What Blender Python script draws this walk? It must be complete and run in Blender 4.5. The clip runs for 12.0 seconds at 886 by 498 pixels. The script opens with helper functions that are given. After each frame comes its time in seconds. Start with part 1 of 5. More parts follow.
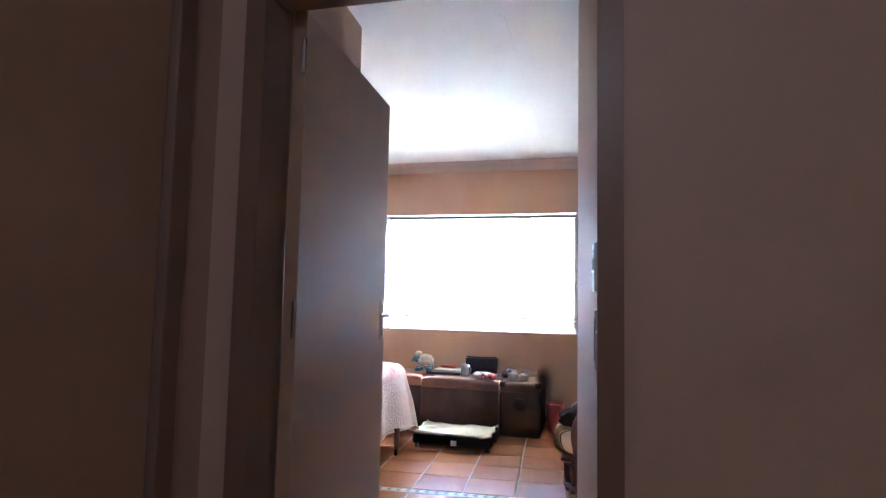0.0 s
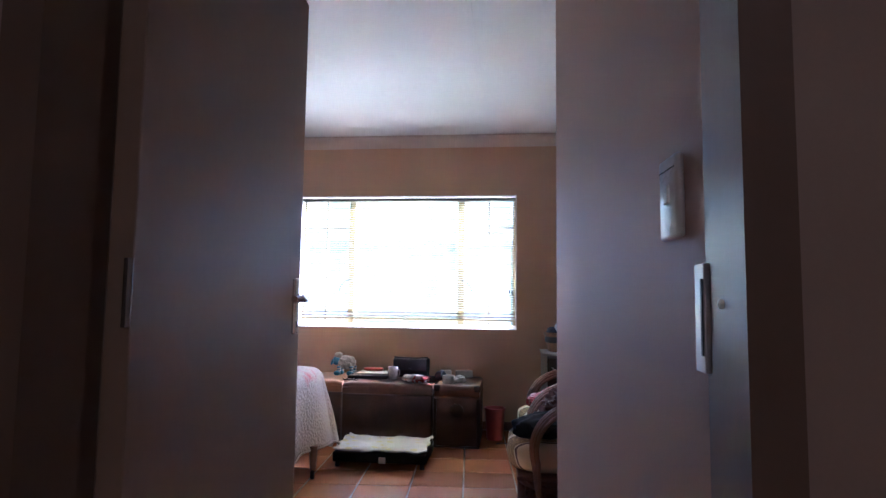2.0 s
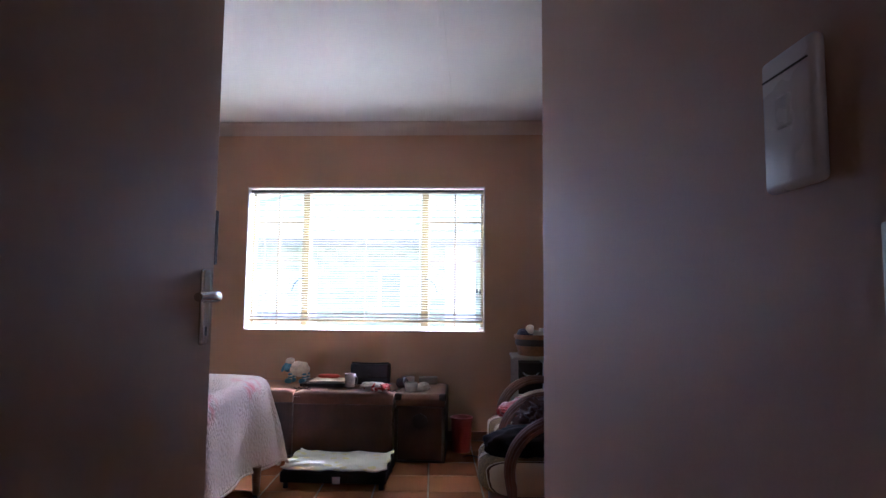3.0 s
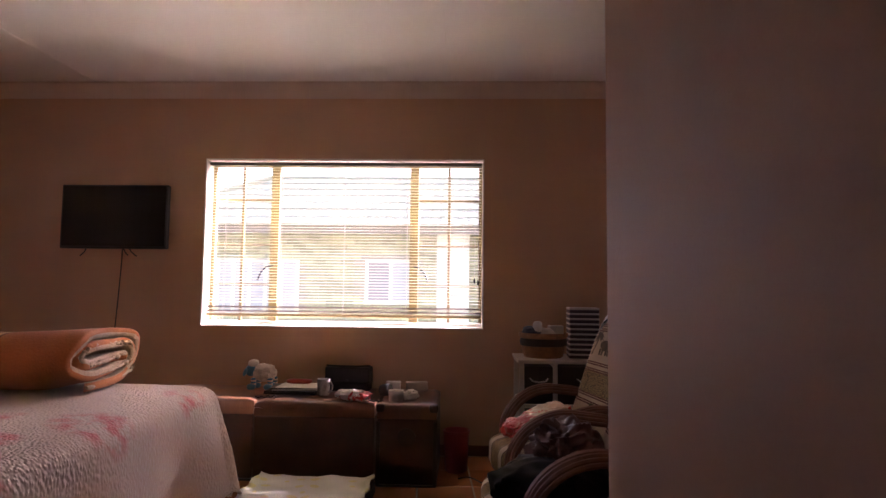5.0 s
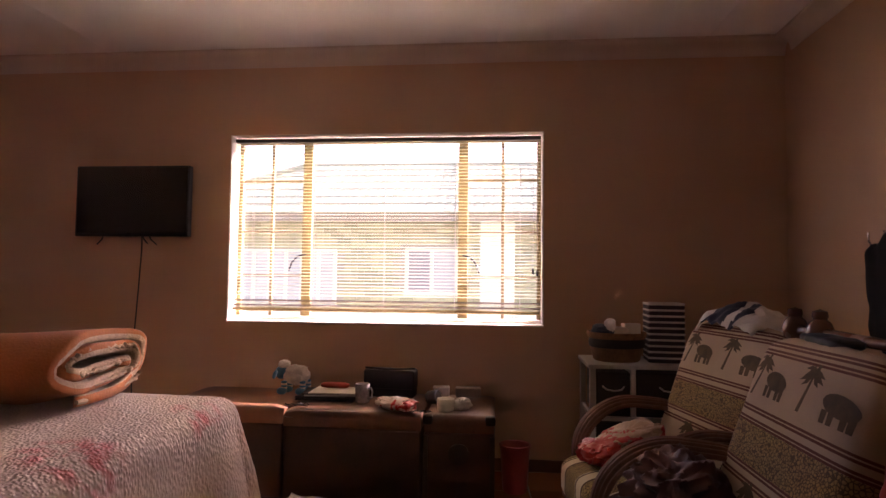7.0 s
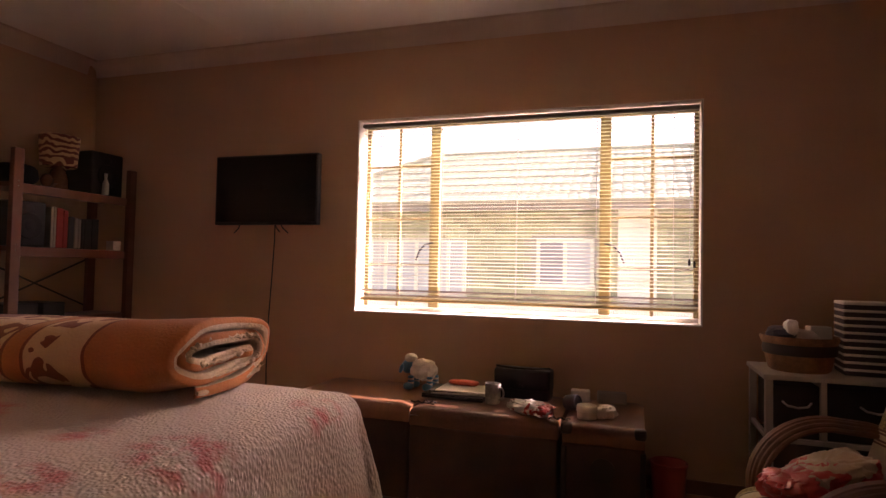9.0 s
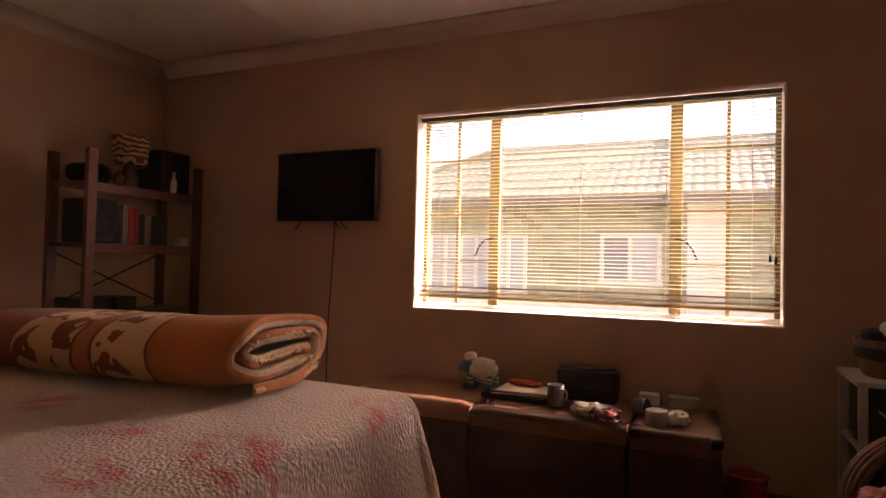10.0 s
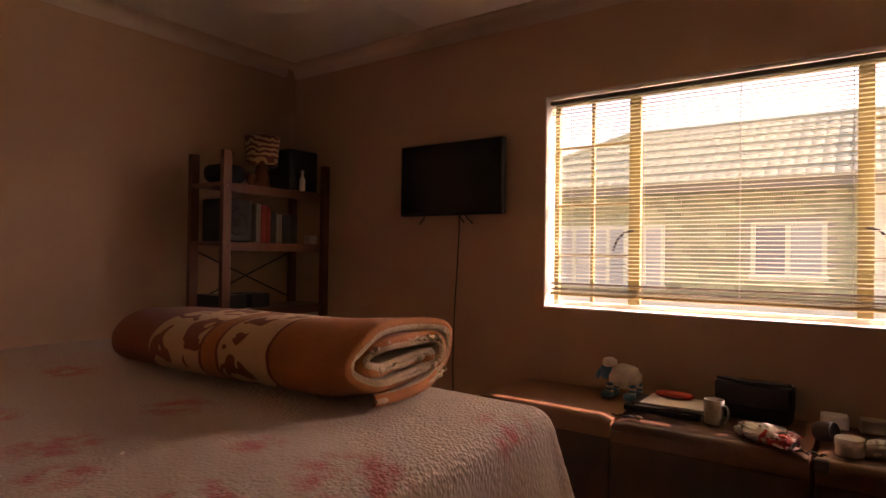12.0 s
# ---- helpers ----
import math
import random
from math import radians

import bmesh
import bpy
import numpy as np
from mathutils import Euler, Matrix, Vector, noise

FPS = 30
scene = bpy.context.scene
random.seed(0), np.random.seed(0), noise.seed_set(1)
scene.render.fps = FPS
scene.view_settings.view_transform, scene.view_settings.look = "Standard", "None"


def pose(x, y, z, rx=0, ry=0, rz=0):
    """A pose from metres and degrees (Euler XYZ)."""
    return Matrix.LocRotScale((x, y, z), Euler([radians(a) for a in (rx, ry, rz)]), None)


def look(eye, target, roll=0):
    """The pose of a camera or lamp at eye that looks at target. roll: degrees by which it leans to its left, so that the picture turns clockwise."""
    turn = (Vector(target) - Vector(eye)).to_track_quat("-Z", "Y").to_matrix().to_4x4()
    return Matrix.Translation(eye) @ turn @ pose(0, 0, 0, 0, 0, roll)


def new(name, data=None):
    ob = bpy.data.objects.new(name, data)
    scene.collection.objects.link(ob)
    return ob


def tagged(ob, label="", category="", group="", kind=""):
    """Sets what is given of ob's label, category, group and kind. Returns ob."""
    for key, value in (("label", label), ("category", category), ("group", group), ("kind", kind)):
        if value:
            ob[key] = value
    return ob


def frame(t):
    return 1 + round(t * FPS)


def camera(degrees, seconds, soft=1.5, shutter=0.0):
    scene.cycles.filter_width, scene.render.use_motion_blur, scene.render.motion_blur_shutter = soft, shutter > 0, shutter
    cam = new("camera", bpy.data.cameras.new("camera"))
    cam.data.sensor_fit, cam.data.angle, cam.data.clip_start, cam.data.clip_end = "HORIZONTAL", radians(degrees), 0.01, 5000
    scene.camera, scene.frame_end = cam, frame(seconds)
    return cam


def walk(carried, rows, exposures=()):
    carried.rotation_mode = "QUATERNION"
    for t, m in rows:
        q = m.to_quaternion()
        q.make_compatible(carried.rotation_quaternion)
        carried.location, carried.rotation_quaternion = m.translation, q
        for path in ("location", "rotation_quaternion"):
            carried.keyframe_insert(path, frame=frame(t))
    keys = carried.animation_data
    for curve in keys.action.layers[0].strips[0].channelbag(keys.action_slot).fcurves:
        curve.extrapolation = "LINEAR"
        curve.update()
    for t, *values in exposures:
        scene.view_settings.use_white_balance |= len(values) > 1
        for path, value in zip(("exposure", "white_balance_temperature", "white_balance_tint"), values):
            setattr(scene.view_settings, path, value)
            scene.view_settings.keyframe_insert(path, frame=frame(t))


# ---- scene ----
cam = camera(73.1, 12.0)
PATH = [
    (0, (0.264, -0.307, 1.191), (-0.233, 1.624, 1.351), 1.2),
    (0.5, (0.199, -0.182, 1.152), (-0.214, 1.767, 1.326), 1.6),
    (1, (0.138, 0.017, 1.164), (-0.191, 1.983, 1.336), 0.9),
    (1.5, (0.083, 0.185, 1.134), (-0.198, 2.157, 1.306), 1.0),
    (2, (0.015, 0.366, 1.118), (-0.205, 2.346, 1.285), 0.7),
    (2.5, (-0.012, 0.53, 1.11), (-0.155, 2.518, 1.275), 0.4),
    (3, (-0.024, 0.767, 1.111), (-0.121, 2.757, 1.282), 0.5),
    (3.5, (-0.019, 0.946, 1.1), (-0.105, 2.937, 1.269), 0.4),
    (5.5, (-0.097, 1.616, 1.119), (-0.162, 3.611, 1.252), 0.7),
    (6, (-0.136, 1.715, 1.114), (-0.222, 3.709, 1.243), 0.9),
    (6.5, (-0.161, 1.847, 1.112), (-0.297, 3.838, 1.238), 1.0),
    (6.7, (-0.168, 1.909, 1.128), (-0.323, 3.9, 1.243), 0.8),
    (8.5, (-0.235, 2.235, 1.129), (-0.731, 4.171, 1.209), 1.2),
    (9, (-0.25, 2.283, 1.12), (-0.864, 4.185, 1.192), 1.2),
    (9.5, (-0.257, 2.323, 1.127), (-0.978, 4.188, 1.188), 1.2),
    (10, (-0.275, 2.362, 1.124), (-1.077, 4.194, 1.177), 1.3),
    (10.5, (-0.311, 2.432, 1.128), (-1.219, 4.214, 1.173), 1.2),
    (11, (-0.338, 2.492, 1.138), (-1.343, 4.221, 1.169), 1.1),
    (11.5, (-0.375, 2.531, 1.139), (-1.454, 4.215, 1.17), 0.8),
    (12, (-0.401, 2.554, 1.144), (-1.564, 4.181, 1.164), 0.8),
]
EXPOSURES = [(0.0, 4.75, 4450, 25), (1.5, 4.03, 4350, 27), (3.0, 3.26, 4550, 34), (3.7, 3.06, 4850, 40), (5.3, 2.6, 6350, 55), (6.7, 2.58, 6600, 58), (8.3, 2.4, 7050, 59), (12.0, 1.72, 8300, 56)]
walk(cam, [(t, look(e, g, r)) for t, e, g, r in PATH], EXPOSURES)

# ---- daylight ----
SUN_ELEV, SUN_AZ = radians(31.0), radians(36.0)      # azimuth from +y towards +x
world = bpy.data.worlds.new("sky")
scene.world = world
world.use_nodes = True
wn = world.node_tree
sky = wn.nodes.new("ShaderNodeTexSky")
sky.sky_type = "NISHITA"
sky.sun_disc = False
sky.sun_elevation = SUN_ELEV
sky.sun_rotation = SUN_AZ
sky.dust_density, sky.ozone_density = 2.2, 0.6
wn.links.new(sky.outputs[0], wn.nodes["Background"].inputs[0])
wn.nodes["Background"].inputs[1].default_value = 0.14
sun_dir = Vector((math.sin(SUN_AZ) * math.cos(SUN_ELEV), math.cos(SUN_AZ) * math.cos(SUN_ELEV), math.sin(SUN_ELEV)))
sun = new("sun", bpy.data.lights.new("sun", "SUN"))
sun.data.energy, sun.data.angle, sun.data.color = 5.0, radians(0.5), (1.0, 0.96, 0.90)
sun.matrix_world = look(sun_dir * 50, (0, 0, 0))


# ---- materials ----
def mat(name, col, rough=0.6, metal=0.0, var=0.12, scale=4.0, fine=60.0, bump=0.15, dist=0.002, col2=None, sheen=0.0, coat=0.0, rvar=0.1):
    """A surface with broad blotches, fine grain, uneven gloss and a little relief."""
    m = bpy.data.materials.new(name)
    m.use_nodes = True
    nt = m.node_tree
    b = nt.nodes["Principled BSDF"]
    tc = nt.nodes.new("ShaderNodeTexCoord")
    n1, n2 = nt.nodes.new("ShaderNodeTexNoise"), nt.nodes.new("ShaderNodeTexNoise")
    n1.inputs["Scale"].default_value, n1.inputs["Detail"].default_value = scale, 4
    n2.inputs["Scale"].default_value, n2.inputs["Detail"].default_value = fine, 3
    mixer = nt.nodes.new("ShaderNodeMath")
    mixer.operation = "MULTIPLY_ADD"
    mixer.inputs[1].default_value = 0.35
    for n in (n1, n2):
        nt.links.new(tc.outputs["Object"], n.inputs["Vector"])
    nt.links.new(n2.outputs[0], mixer.inputs[0])
    nt.links.new(n1.outputs[0], mixer.inputs[2])
    ramp = nt.nodes.new("ShaderNodeValToRGB")
    c2 = col2 or tuple(c * (1 - 2 * var) for c in col)
    ramp.color_ramp.elements[0].position, ramp.color_ramp.elements[0].color = 0.42, (*c2, 1)
    ramp.color_ramp.elements[1].position, ramp.color_ramp.elements[1].color = 0.86, (*col, 1)
    nt.links.new(mixer.outputs[0], ramp.inputs[0])
    nt.links.new(ramp.outputs[0], b.inputs["Base Color"])
    rr = nt.nodes.new("ShaderNodeMapRange")
    rr.inputs["To Min"].default_value, rr.inputs["To Max"].default_value = max(0.02, rough - rvar), min(1, rough + rvar)
    nt.links.new(n1.outputs[0], rr.inputs[0])
    nt.links.new(rr.outputs[0], b.inputs["Roughness"])
    b.inputs["Metallic"].default_value = metal
    b.inputs["Sheen Weight"].default_value = sheen
    b.inputs["Coat Weight"].default_value = coat
    if bump:
        bp = nt.nodes.new("ShaderNodeBump")
        bp.inputs["Strength"].default_value, bp.inputs["Distance"].default_value = bump, dist
        nt.links.new(n2.outputs[0], bp.inputs["Height"])
        nt.links.new(bp.outputs[0], b.inputs["Normal"])
    return m


def node(nt, kind, **inputs):
    n = nt.nodes.new(kind)
    for key, value in inputs.items():
        n.inputs[key.replace("_", " ")].default_value = value
    return n


def maths(nt, op, a, b=None, clamp=False):
    n = nt.nodes.new("ShaderNodeMath")
    n.operation, n.use_clamp = op, clamp
    for i, v in enumerate((a, b)):
        if v is None:
            continue
        if isinstance(v, (int, float)):
            n.inputs[i].default_value = v
        else:
            nt.links.new(v, n.inputs[i])
    return n.outputs[0]


def blend(nt, fac, a, b):
    """Colour a where fac is 0, b where it is 1; each a colour or a socket."""
    n = nt.nodes.new("ShaderNodeMix")
    n.data_type = "RGBA"
    nt.links.new(fac, n.inputs[0])
    for i, v in ((6, a), (7, b)):
        if isinstance(v, tuple):
            n.inputs[i].default_value = (*v, 1)
        else:
            nt.links.new(v, n.inputs[i])
    return n.outputs[2]


def parts_of(m):
    nt = m.node_tree
    return nt, nt.nodes["Principled BSDF"], nt.nodes["Texture Coordinate"].outputs["Object"]


def base_of(b):
    return b.inputs["Base Color"].links[0].from_socket


WALL = mat("wall_paint", (0.57, 0.368, 0.232), 0.62, var=0.05, scale=1.3, fine=180, bump=0.25, dist=0.002)
HALLWALL = mat("hall_paint", (0.56, 0.435, 0.325), 0.5, var=0.05, scale=1.1, fine=150, bump=0.2, dist=0.002)
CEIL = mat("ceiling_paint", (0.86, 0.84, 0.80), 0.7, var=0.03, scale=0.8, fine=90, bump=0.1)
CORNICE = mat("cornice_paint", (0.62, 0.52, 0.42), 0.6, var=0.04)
DOOR = mat("door_paint", (0.41, 0.285, 0.180), 0.55, var=0.05, scale=1.5, fine=45, bump=0.10)
FRAME = mat("frame_paint", (0.24, 0.165, 0.11), 0.36, var=0.06, scale=2, fine=70, bump=0.08)
REVEAL = mat("reveal_paint", (0.80, 0.77, 0.70), 0.5, var=0.04)
GROUT = mat("grout", (0.42, 0.31, 0.21), 0.85, var=0.2, scale=6, fine=120, bump=0.3)
TILE = mat("terracotta", (0.47, 0.192, 0.078), 0.22, var=0.2, scale=3, fine=60, bump=0.10, col2=(0.40, 0.165, 0.07), rvar=0.08)
nt, b, co = parts_of(TILE)
oi = nt.nodes.new("ShaderNodeObjectInfo")
hsv = node(nt, "ShaderNodeHueSaturation")
nt.links.new(maths(nt, "MULTIPLY_ADD", oi.outputs["Random"], 0.28), hsv.inputs["Value"])
hsv.inputs["Value"].links[0].from_node.inputs[2].default_value = 0.86
nt.links.new(base_of(b), hsv.inputs["Color"])
nt.links.new(hsv.outputs[0], b.inputs["Base Color"])
SKIRT = mat("skirting_tile", (0.20, 0.09, 0.045), 0.35, var=0.15)
BORDER_PALE = mat("border_pale", (0.62, 0.52, 0.38), 0.4, var=0.1)
BORDER_DARK = mat("border_dark", (0.14, 0.11, 0.09), 0.4, var=0.1)
STEEL = mat("chrome", (0.62, 0.62, 0.63), 0.2, metal=1.0, var=0.03, bump=0.02)
WORNMETAL = mat("worn_metal", (0.66, 0.65, 0.64), 0.42, metal=0.45, var=0.1, bump=0.05)
WHITE_PLASTIC = mat("white_plastic", (0.78, 0.76, 0.72), 0.28, var=0.03, bump=0.02)
WINSTEEL = mat("window_steel_paint", (0.25, 0.19, 0.075), 0.45, var=0.06, bump=0.05)
RAIL = mat("blind_rail", (0.62, 0.46, 0.19), 0.5, metal=0.0, var=0.06, bump=0.02)
SLAT = mat("blind_slat", (0.78, 0.77, 0.56), 0.36, metal=0.55, var=0.04, scale=3, bump=0.02)
# the slat material darkened, for the shade among the stacked slats
SHADED_SLAT = mat("shaded_slat", (0.11, 0.075, 0.03), 0.5, var=0.06, bump=0.02)
CORD = mat("blind_cord", (0.75, 0.70, 0.60), 0.8, var=0.05)
BLACK_PLASTIC = mat("black_plastic", (0.016, 0.015, 0.015), 0.55, var=0.15, bump=0.04)
SCREEN = mat("tv_screen", (0.006, 0.006, 0.007), 0.12, var=0.02, bump=0.0, rvar=0.02)
# trunk light put into colour: bodies dark like shaded fronts, lids lighter like lit tops
LEATHER = mat("shaded_trunk_leather", (0.078, 0.030, 0.017), 0.5, var=0.25, scale=6, fine=90, bump=0.3, dist=0.003, col2=(0.036, 0.016, 0.011))
LIDLEATHER = mat("lit_lid_leather", (0.27, 0.115, 0.05), 0.42, var=0.25, scale=6, fine=90, bump=0.15, dist=0.003, col2=(0.16, 0.062, 0.03))
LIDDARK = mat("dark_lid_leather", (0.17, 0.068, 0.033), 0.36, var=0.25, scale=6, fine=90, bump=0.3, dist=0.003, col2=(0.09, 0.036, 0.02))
TRUNK_DARK = mat("trunk_edge", (0.045, 0.026, 0.018), 0.5, var=0.2, scale=9, fine=80, bump=0.2)
PINE = mat("pine", (0.17, 0.055, 0.024), 0.5, var=0.15, scale=3, fine=25, bump=0.1)
RATTAN = mat("rattan", (0.20, 0.080, 0.045), 0.6, var=0.2, scale=12, fine=70, bump=0.25, col2=(0.10, 0.040, 0.024))
BEDWOOD = mat("bed_wood", (0.26, 0.13, 0.075), 0.42, var=0.2, scale=5, fine=30)
BEDBASE = mat("bed_base_fabric", (0.55, 0.40, 0.22), 0.9, var=0.1, sheen=0.2)
MATTRESS = mat("mattress_fabric", (0.62, 0.58, 0.52), 0.9, var=0.06)
RUBBER = mat("rubber", (0.02, 0.02, 0.02), 0.7, var=0.1)
REDPLASTIC = mat("red_plastic", (0.56, 0.11, 0.10), 0.35, var=0.08, bump=0.03)
CERAMIC = mat("ceramic", (0.76, 0.74, 0.70), 0.15, var=0.03, bump=0.02)
PAPER = mat("paper", (0.74, 0.72, 0.68), 0.8, var=0.06)
BLACKCLOTH = mat("black_cloth", (0.006, 0.0055, 0.006), 0.98, var=0.2, scale=10, fine=150, bump=0.4)
REDCLOTH = mat("red_cloth", (0.40, 0.02, 0.02), 0.9, var=0.15, scale=8, fine=150, bump=0.3, sheen=0.1)
NAVY = mat("navy_cloth", (0.018, 0.022, 0.05), 0.9, var=0.2, fine=150, bump=0.4, sheen=0.2)
PALECLOTH = mat("pale_cloth", (0.62, 0.58, 0.53), 0.95, var=0.12, scale=14, fine=180, bump=0.5, sheen=0.2)
BLACKLEATHER = mat("black_leather", (0.014, 0.012, 0.012), 0.58, var=0.2, scale=10, fine=90, bump=0.3)
BROWNLEATHER = mat("brown_leather", (0.12, 0.042, 0.034), 0.55, var=0.25, scale=8, fine=60, bump=0.3)
REDPAPER = mat("red_packet", (0.52, 0.04, 0.03), 0.3, var=0.1, bump=0.1)
PINKPAPER = mat("pale_packet", (0.72, 0.66, 0.60), 0.35, var=0.15, scale=20, bump=0.2)
WICKER = mat("wicker", (0.33, 0.16, 0.07), 0.7, var=0.25, scale=25, fine=120, bump=0.6, dist=0.004)
WICKER_DARK = mat("wicker_dark", (0.035, 0.022, 0.016), 0.7, var=0.2, fine=120, bump=0.5)
WHITEWOOD = mat("white_painted_wood", (0.54, 0.50, 0.45), 0.4, var=0.05, fine=40)
BASKETCLOTH = mat("dark_woven", (0.045, 0.032, 0.028), 0.8, var=0.2, fine=140, bump=0.5)
PURPLE = mat("dark_stripe", (0.045, 0.026, 0.045), 0.6, var=0.1)
TURNED = mat("turned_wood", (0.16, 0.06, 0.03), 0.25, var=0.2, scale=10, fine=40, coat=0.3)
PLUSH = mat("white_plush", (0.72, 0.67, 0.58), 0.98, var=0.12, scale=30, fine=200, bump=0.8, dist=0.005, sheen=0.5)
PLUSHBLUE = mat("blue_plush", (0.10, 0.30, 0.50), 0.95, var=0.12, scale=30, fine=200, bump=0.6, sheen=0.4)
ORANGECLOTH = mat("orange_pouch", (0.50, 0.065, 0.025), 0.6, var=0.1)
CABLE = mat("cable", (0.03, 0.028, 0.026), 0.5, var=0.05)
BOOKRED = mat("book_red", (0.40, 0.035, 0.03), 0.6, var=0.1)
BOOKPALE = mat("book_pale", (0.34, 0.30, 0.24), 0.6, var=0.1)
BOOKDARK = mat("book_dark", (0.03, 0.028, 0.03), 0.5, var=0.1)
HOUSEPLASTER = mat("white_plaster", (0.72, 0.80, 0.60), 0.8, var=0.05)
MORTAR = mat("mortar", (0.40, 0.42, 0.30), 0.9, var=0.1)
ROOFTILE = mat("roof_tile", (0.42, 0.45, 0.28), 0.75, var=0.15, scale=3, fine=20)
EAVE = mat("eave_board", (0.25, 0.24, 0.16), 0.6, var=0.1)
CURTAIN = mat("net_curtain", (0.47, 0.55, 0.48), 0.9, var=0.05)
SHUTTER = mat("drawn_grey_curtain", (0.30, 0.33, 0.31), 0.9, var=0.05)
PAVING = mat("paving", (0.66, 0.60, 0.50), 0.85, var=0.15, scale=2, fine=30)
BRICK = mat("face_brick", (0.43, 0.49, 0.27), 0.85, var=0.1, scale=8, fine=60, bump=0.3)
nt, b, co = parts_of(BRICK)
geo = nt.nodes.new("ShaderNodeNewGeometry")
hsv = node(nt, "ShaderNodeHueSaturation")
nt.links.new(maths(nt, "ADD", maths(nt, "MULTIPLY", geo.outputs["Random Per Island"], 0.5), 0.75), hsv.inputs["Value"])
nt.links.new(base_of(b), hsv.inputs["Color"])
nt.links.new(hsv.outputs[0], b.inputs["Base Color"])

# window glass
GLASS = bpy.data.materials.new("window_glass")
GLASS.use_nodes = True
g = GLASS.node_tree.nodes["Principled BSDF"]
g.inputs["Base Color"].default_value = (0.94, 0.98, 0.955, 1)
g.inputs["Roughness"].default_value, g.inputs["IOR"].default_value = 0.0, 1.45
g.inputs["Transmission Weight"].default_value = 1.0

# foil packet: white with torn-looking red print
PACK = mat("printed_food_bag", (0.50, 0.36, 0.25), 0.35, var=0.1, scale=20, bump=0.25)
nt, b, co = parts_of(PACK)
pr = node(nt, "ShaderNodeTexNoise", Scale=11.0, Detail=2.0, Distortion=1.4)
nt.links.new(co, pr.inputs["Vector"])
nt.links.new(blend(nt, maths(nt, "GREATER_THAN", pr.outputs[0], 0.52), base_of(b), (0.46, 0.035, 0.025)), b.inputs["Base Color"])
FOIL = mat("printed_foil", (0.74, 0.70, 0.66), 0.3, var=0.1, scale=20, bump=0.2)
nt, b, co = parts_of(FOIL)
pr = node(nt, "ShaderNodeTexNoise", Scale=17.0, Detail=2.0, Distortion=1.0)
nt.links.new(co, pr.inputs["Vector"])
nt.links.new(blend(nt, maths(nt, "GREATER_THAN", pr.outputs[0], 0.60), base_of(b), (0.52, 0.045, 0.035)), b.inputs["Base Color"])

# quilt: pale puckered cotton with faded pink roses
QUILT = mat("quilt_cotton", (0.57, 0.455, 0.365), 0.95, var=0.04, scale=2.5, fine=160, bump=0.2, sheen=0.2)
nt, b, co = parts_of(QUILT)
roses = [(-1.30, 3.51, 0.105), (-1.24, 4.10, 0.085), (-1.61, 3.48, 0.055), (-2.06, 3.55, 0.075), (-1.44, 3.22, 0.06), (-1.73, 3.09, 0.065),
         (-1.95, 3.17, 0.08), (-2.86, 3.57, 0.08), (-2.35, 3.15, 0.07), (-1.20, 2.95, 0.08)]
warp = node(nt, "ShaderNodeTexNoise", Scale=16.0, Detail=3.0)
nt.links.new(co, warp.inputs["Vector"])
flower = None
for x, y, r in roses:
    d = nt.nodes.new("ShaderNodeVectorMath")
    d.operation = "DISTANCE"
    d.inputs[1].default_value = (x, y, 0.66)
    nt.links.new(co, d.inputs[0])
    f = maths(nt, "SUBTRACT", 1.0, maths(nt, "DIVIDE", d.outputs["Value"], r * 1.6), clamp=True)
    flower = f if flower is None else maths(nt, "MAXIMUM", flower, f)
flower = maths(nt, "MULTIPLY", flower, 2.4, clamp=True)
flower = maths(nt, "MULTIPLY", flower, maths(nt, "MULTIPLY", maths(nt, "SUBTRACT", warp.outputs[0], 0.40), 5.0, clamp=True))
flower = maths(nt, "MULTIPLY", flower, 0.85)
leaf = node(nt, "ShaderNodeTexNoise", Scale=7.0, Detail=2.0)
nt.links.new(co, leaf.inputs["Vector"])
pale = blend(nt, maths(nt, "MULTIPLY", maths(nt, "GREATER_THAN", leaf.outputs[0], 0.66), 0.25), base_of(b), (0.40, 0.36, 0.30))
nt.links.new(blend(nt, flower, pale, (0.56, 0.12, 0.11)), b.inputs["Base Color"])
mp = node(nt, "ShaderNodeMapping")
mp.inputs["Scale"].default_value = (1.1, 0.75, 0.45)
nt.links.new(co, mp.inputs["Vector"])
puck = node(nt, "ShaderNodeTexVoronoi", Scale=125.0, Randomness=0.9)
puck.feature = "SMOOTH_F1"
nt.links.new(mp.outputs[0], puck.inputs["Vector"])
bp = node(nt, "ShaderNodeBump", Strength=1.0, Distance=0.0080)
bp.invert = True
nt.links.new(puck.outputs["Distance"], bp.inputs["Height"])
nt.links.new(bp.outputs[0], b.inputs["Normal"])

# blanket: tan fleece with cream bands that carry brown leaf shapes
BLANKET = mat("fleece_blanket", (0.49, 0.170, 0.045), 0.95, var=0.14, scale=7, fine=110, bump=0.6, dist=0.004, sheen=0.08)
nt, b, co = parts_of(BLANKET)
sep = node(nt, "ShaderNodeSeparateXYZ")
nt.links.new(co, sep.inputs[0])
wob = node(nt, "ShaderNodeTexNoise", Scale=5.0)
nt.links.new(co, wob.inputs["Vector"])
xs = maths(nt, "ADD", sep.outputs[0], maths(nt, "MULTIPLY", wob.outputs[0], 0.05))


def band(lo, hi):
    return maths(nt, "MULTIPLY", maths(nt, "GREATER_THAN", xs, lo), maths(nt, "LESS_THAN", xs, hi))


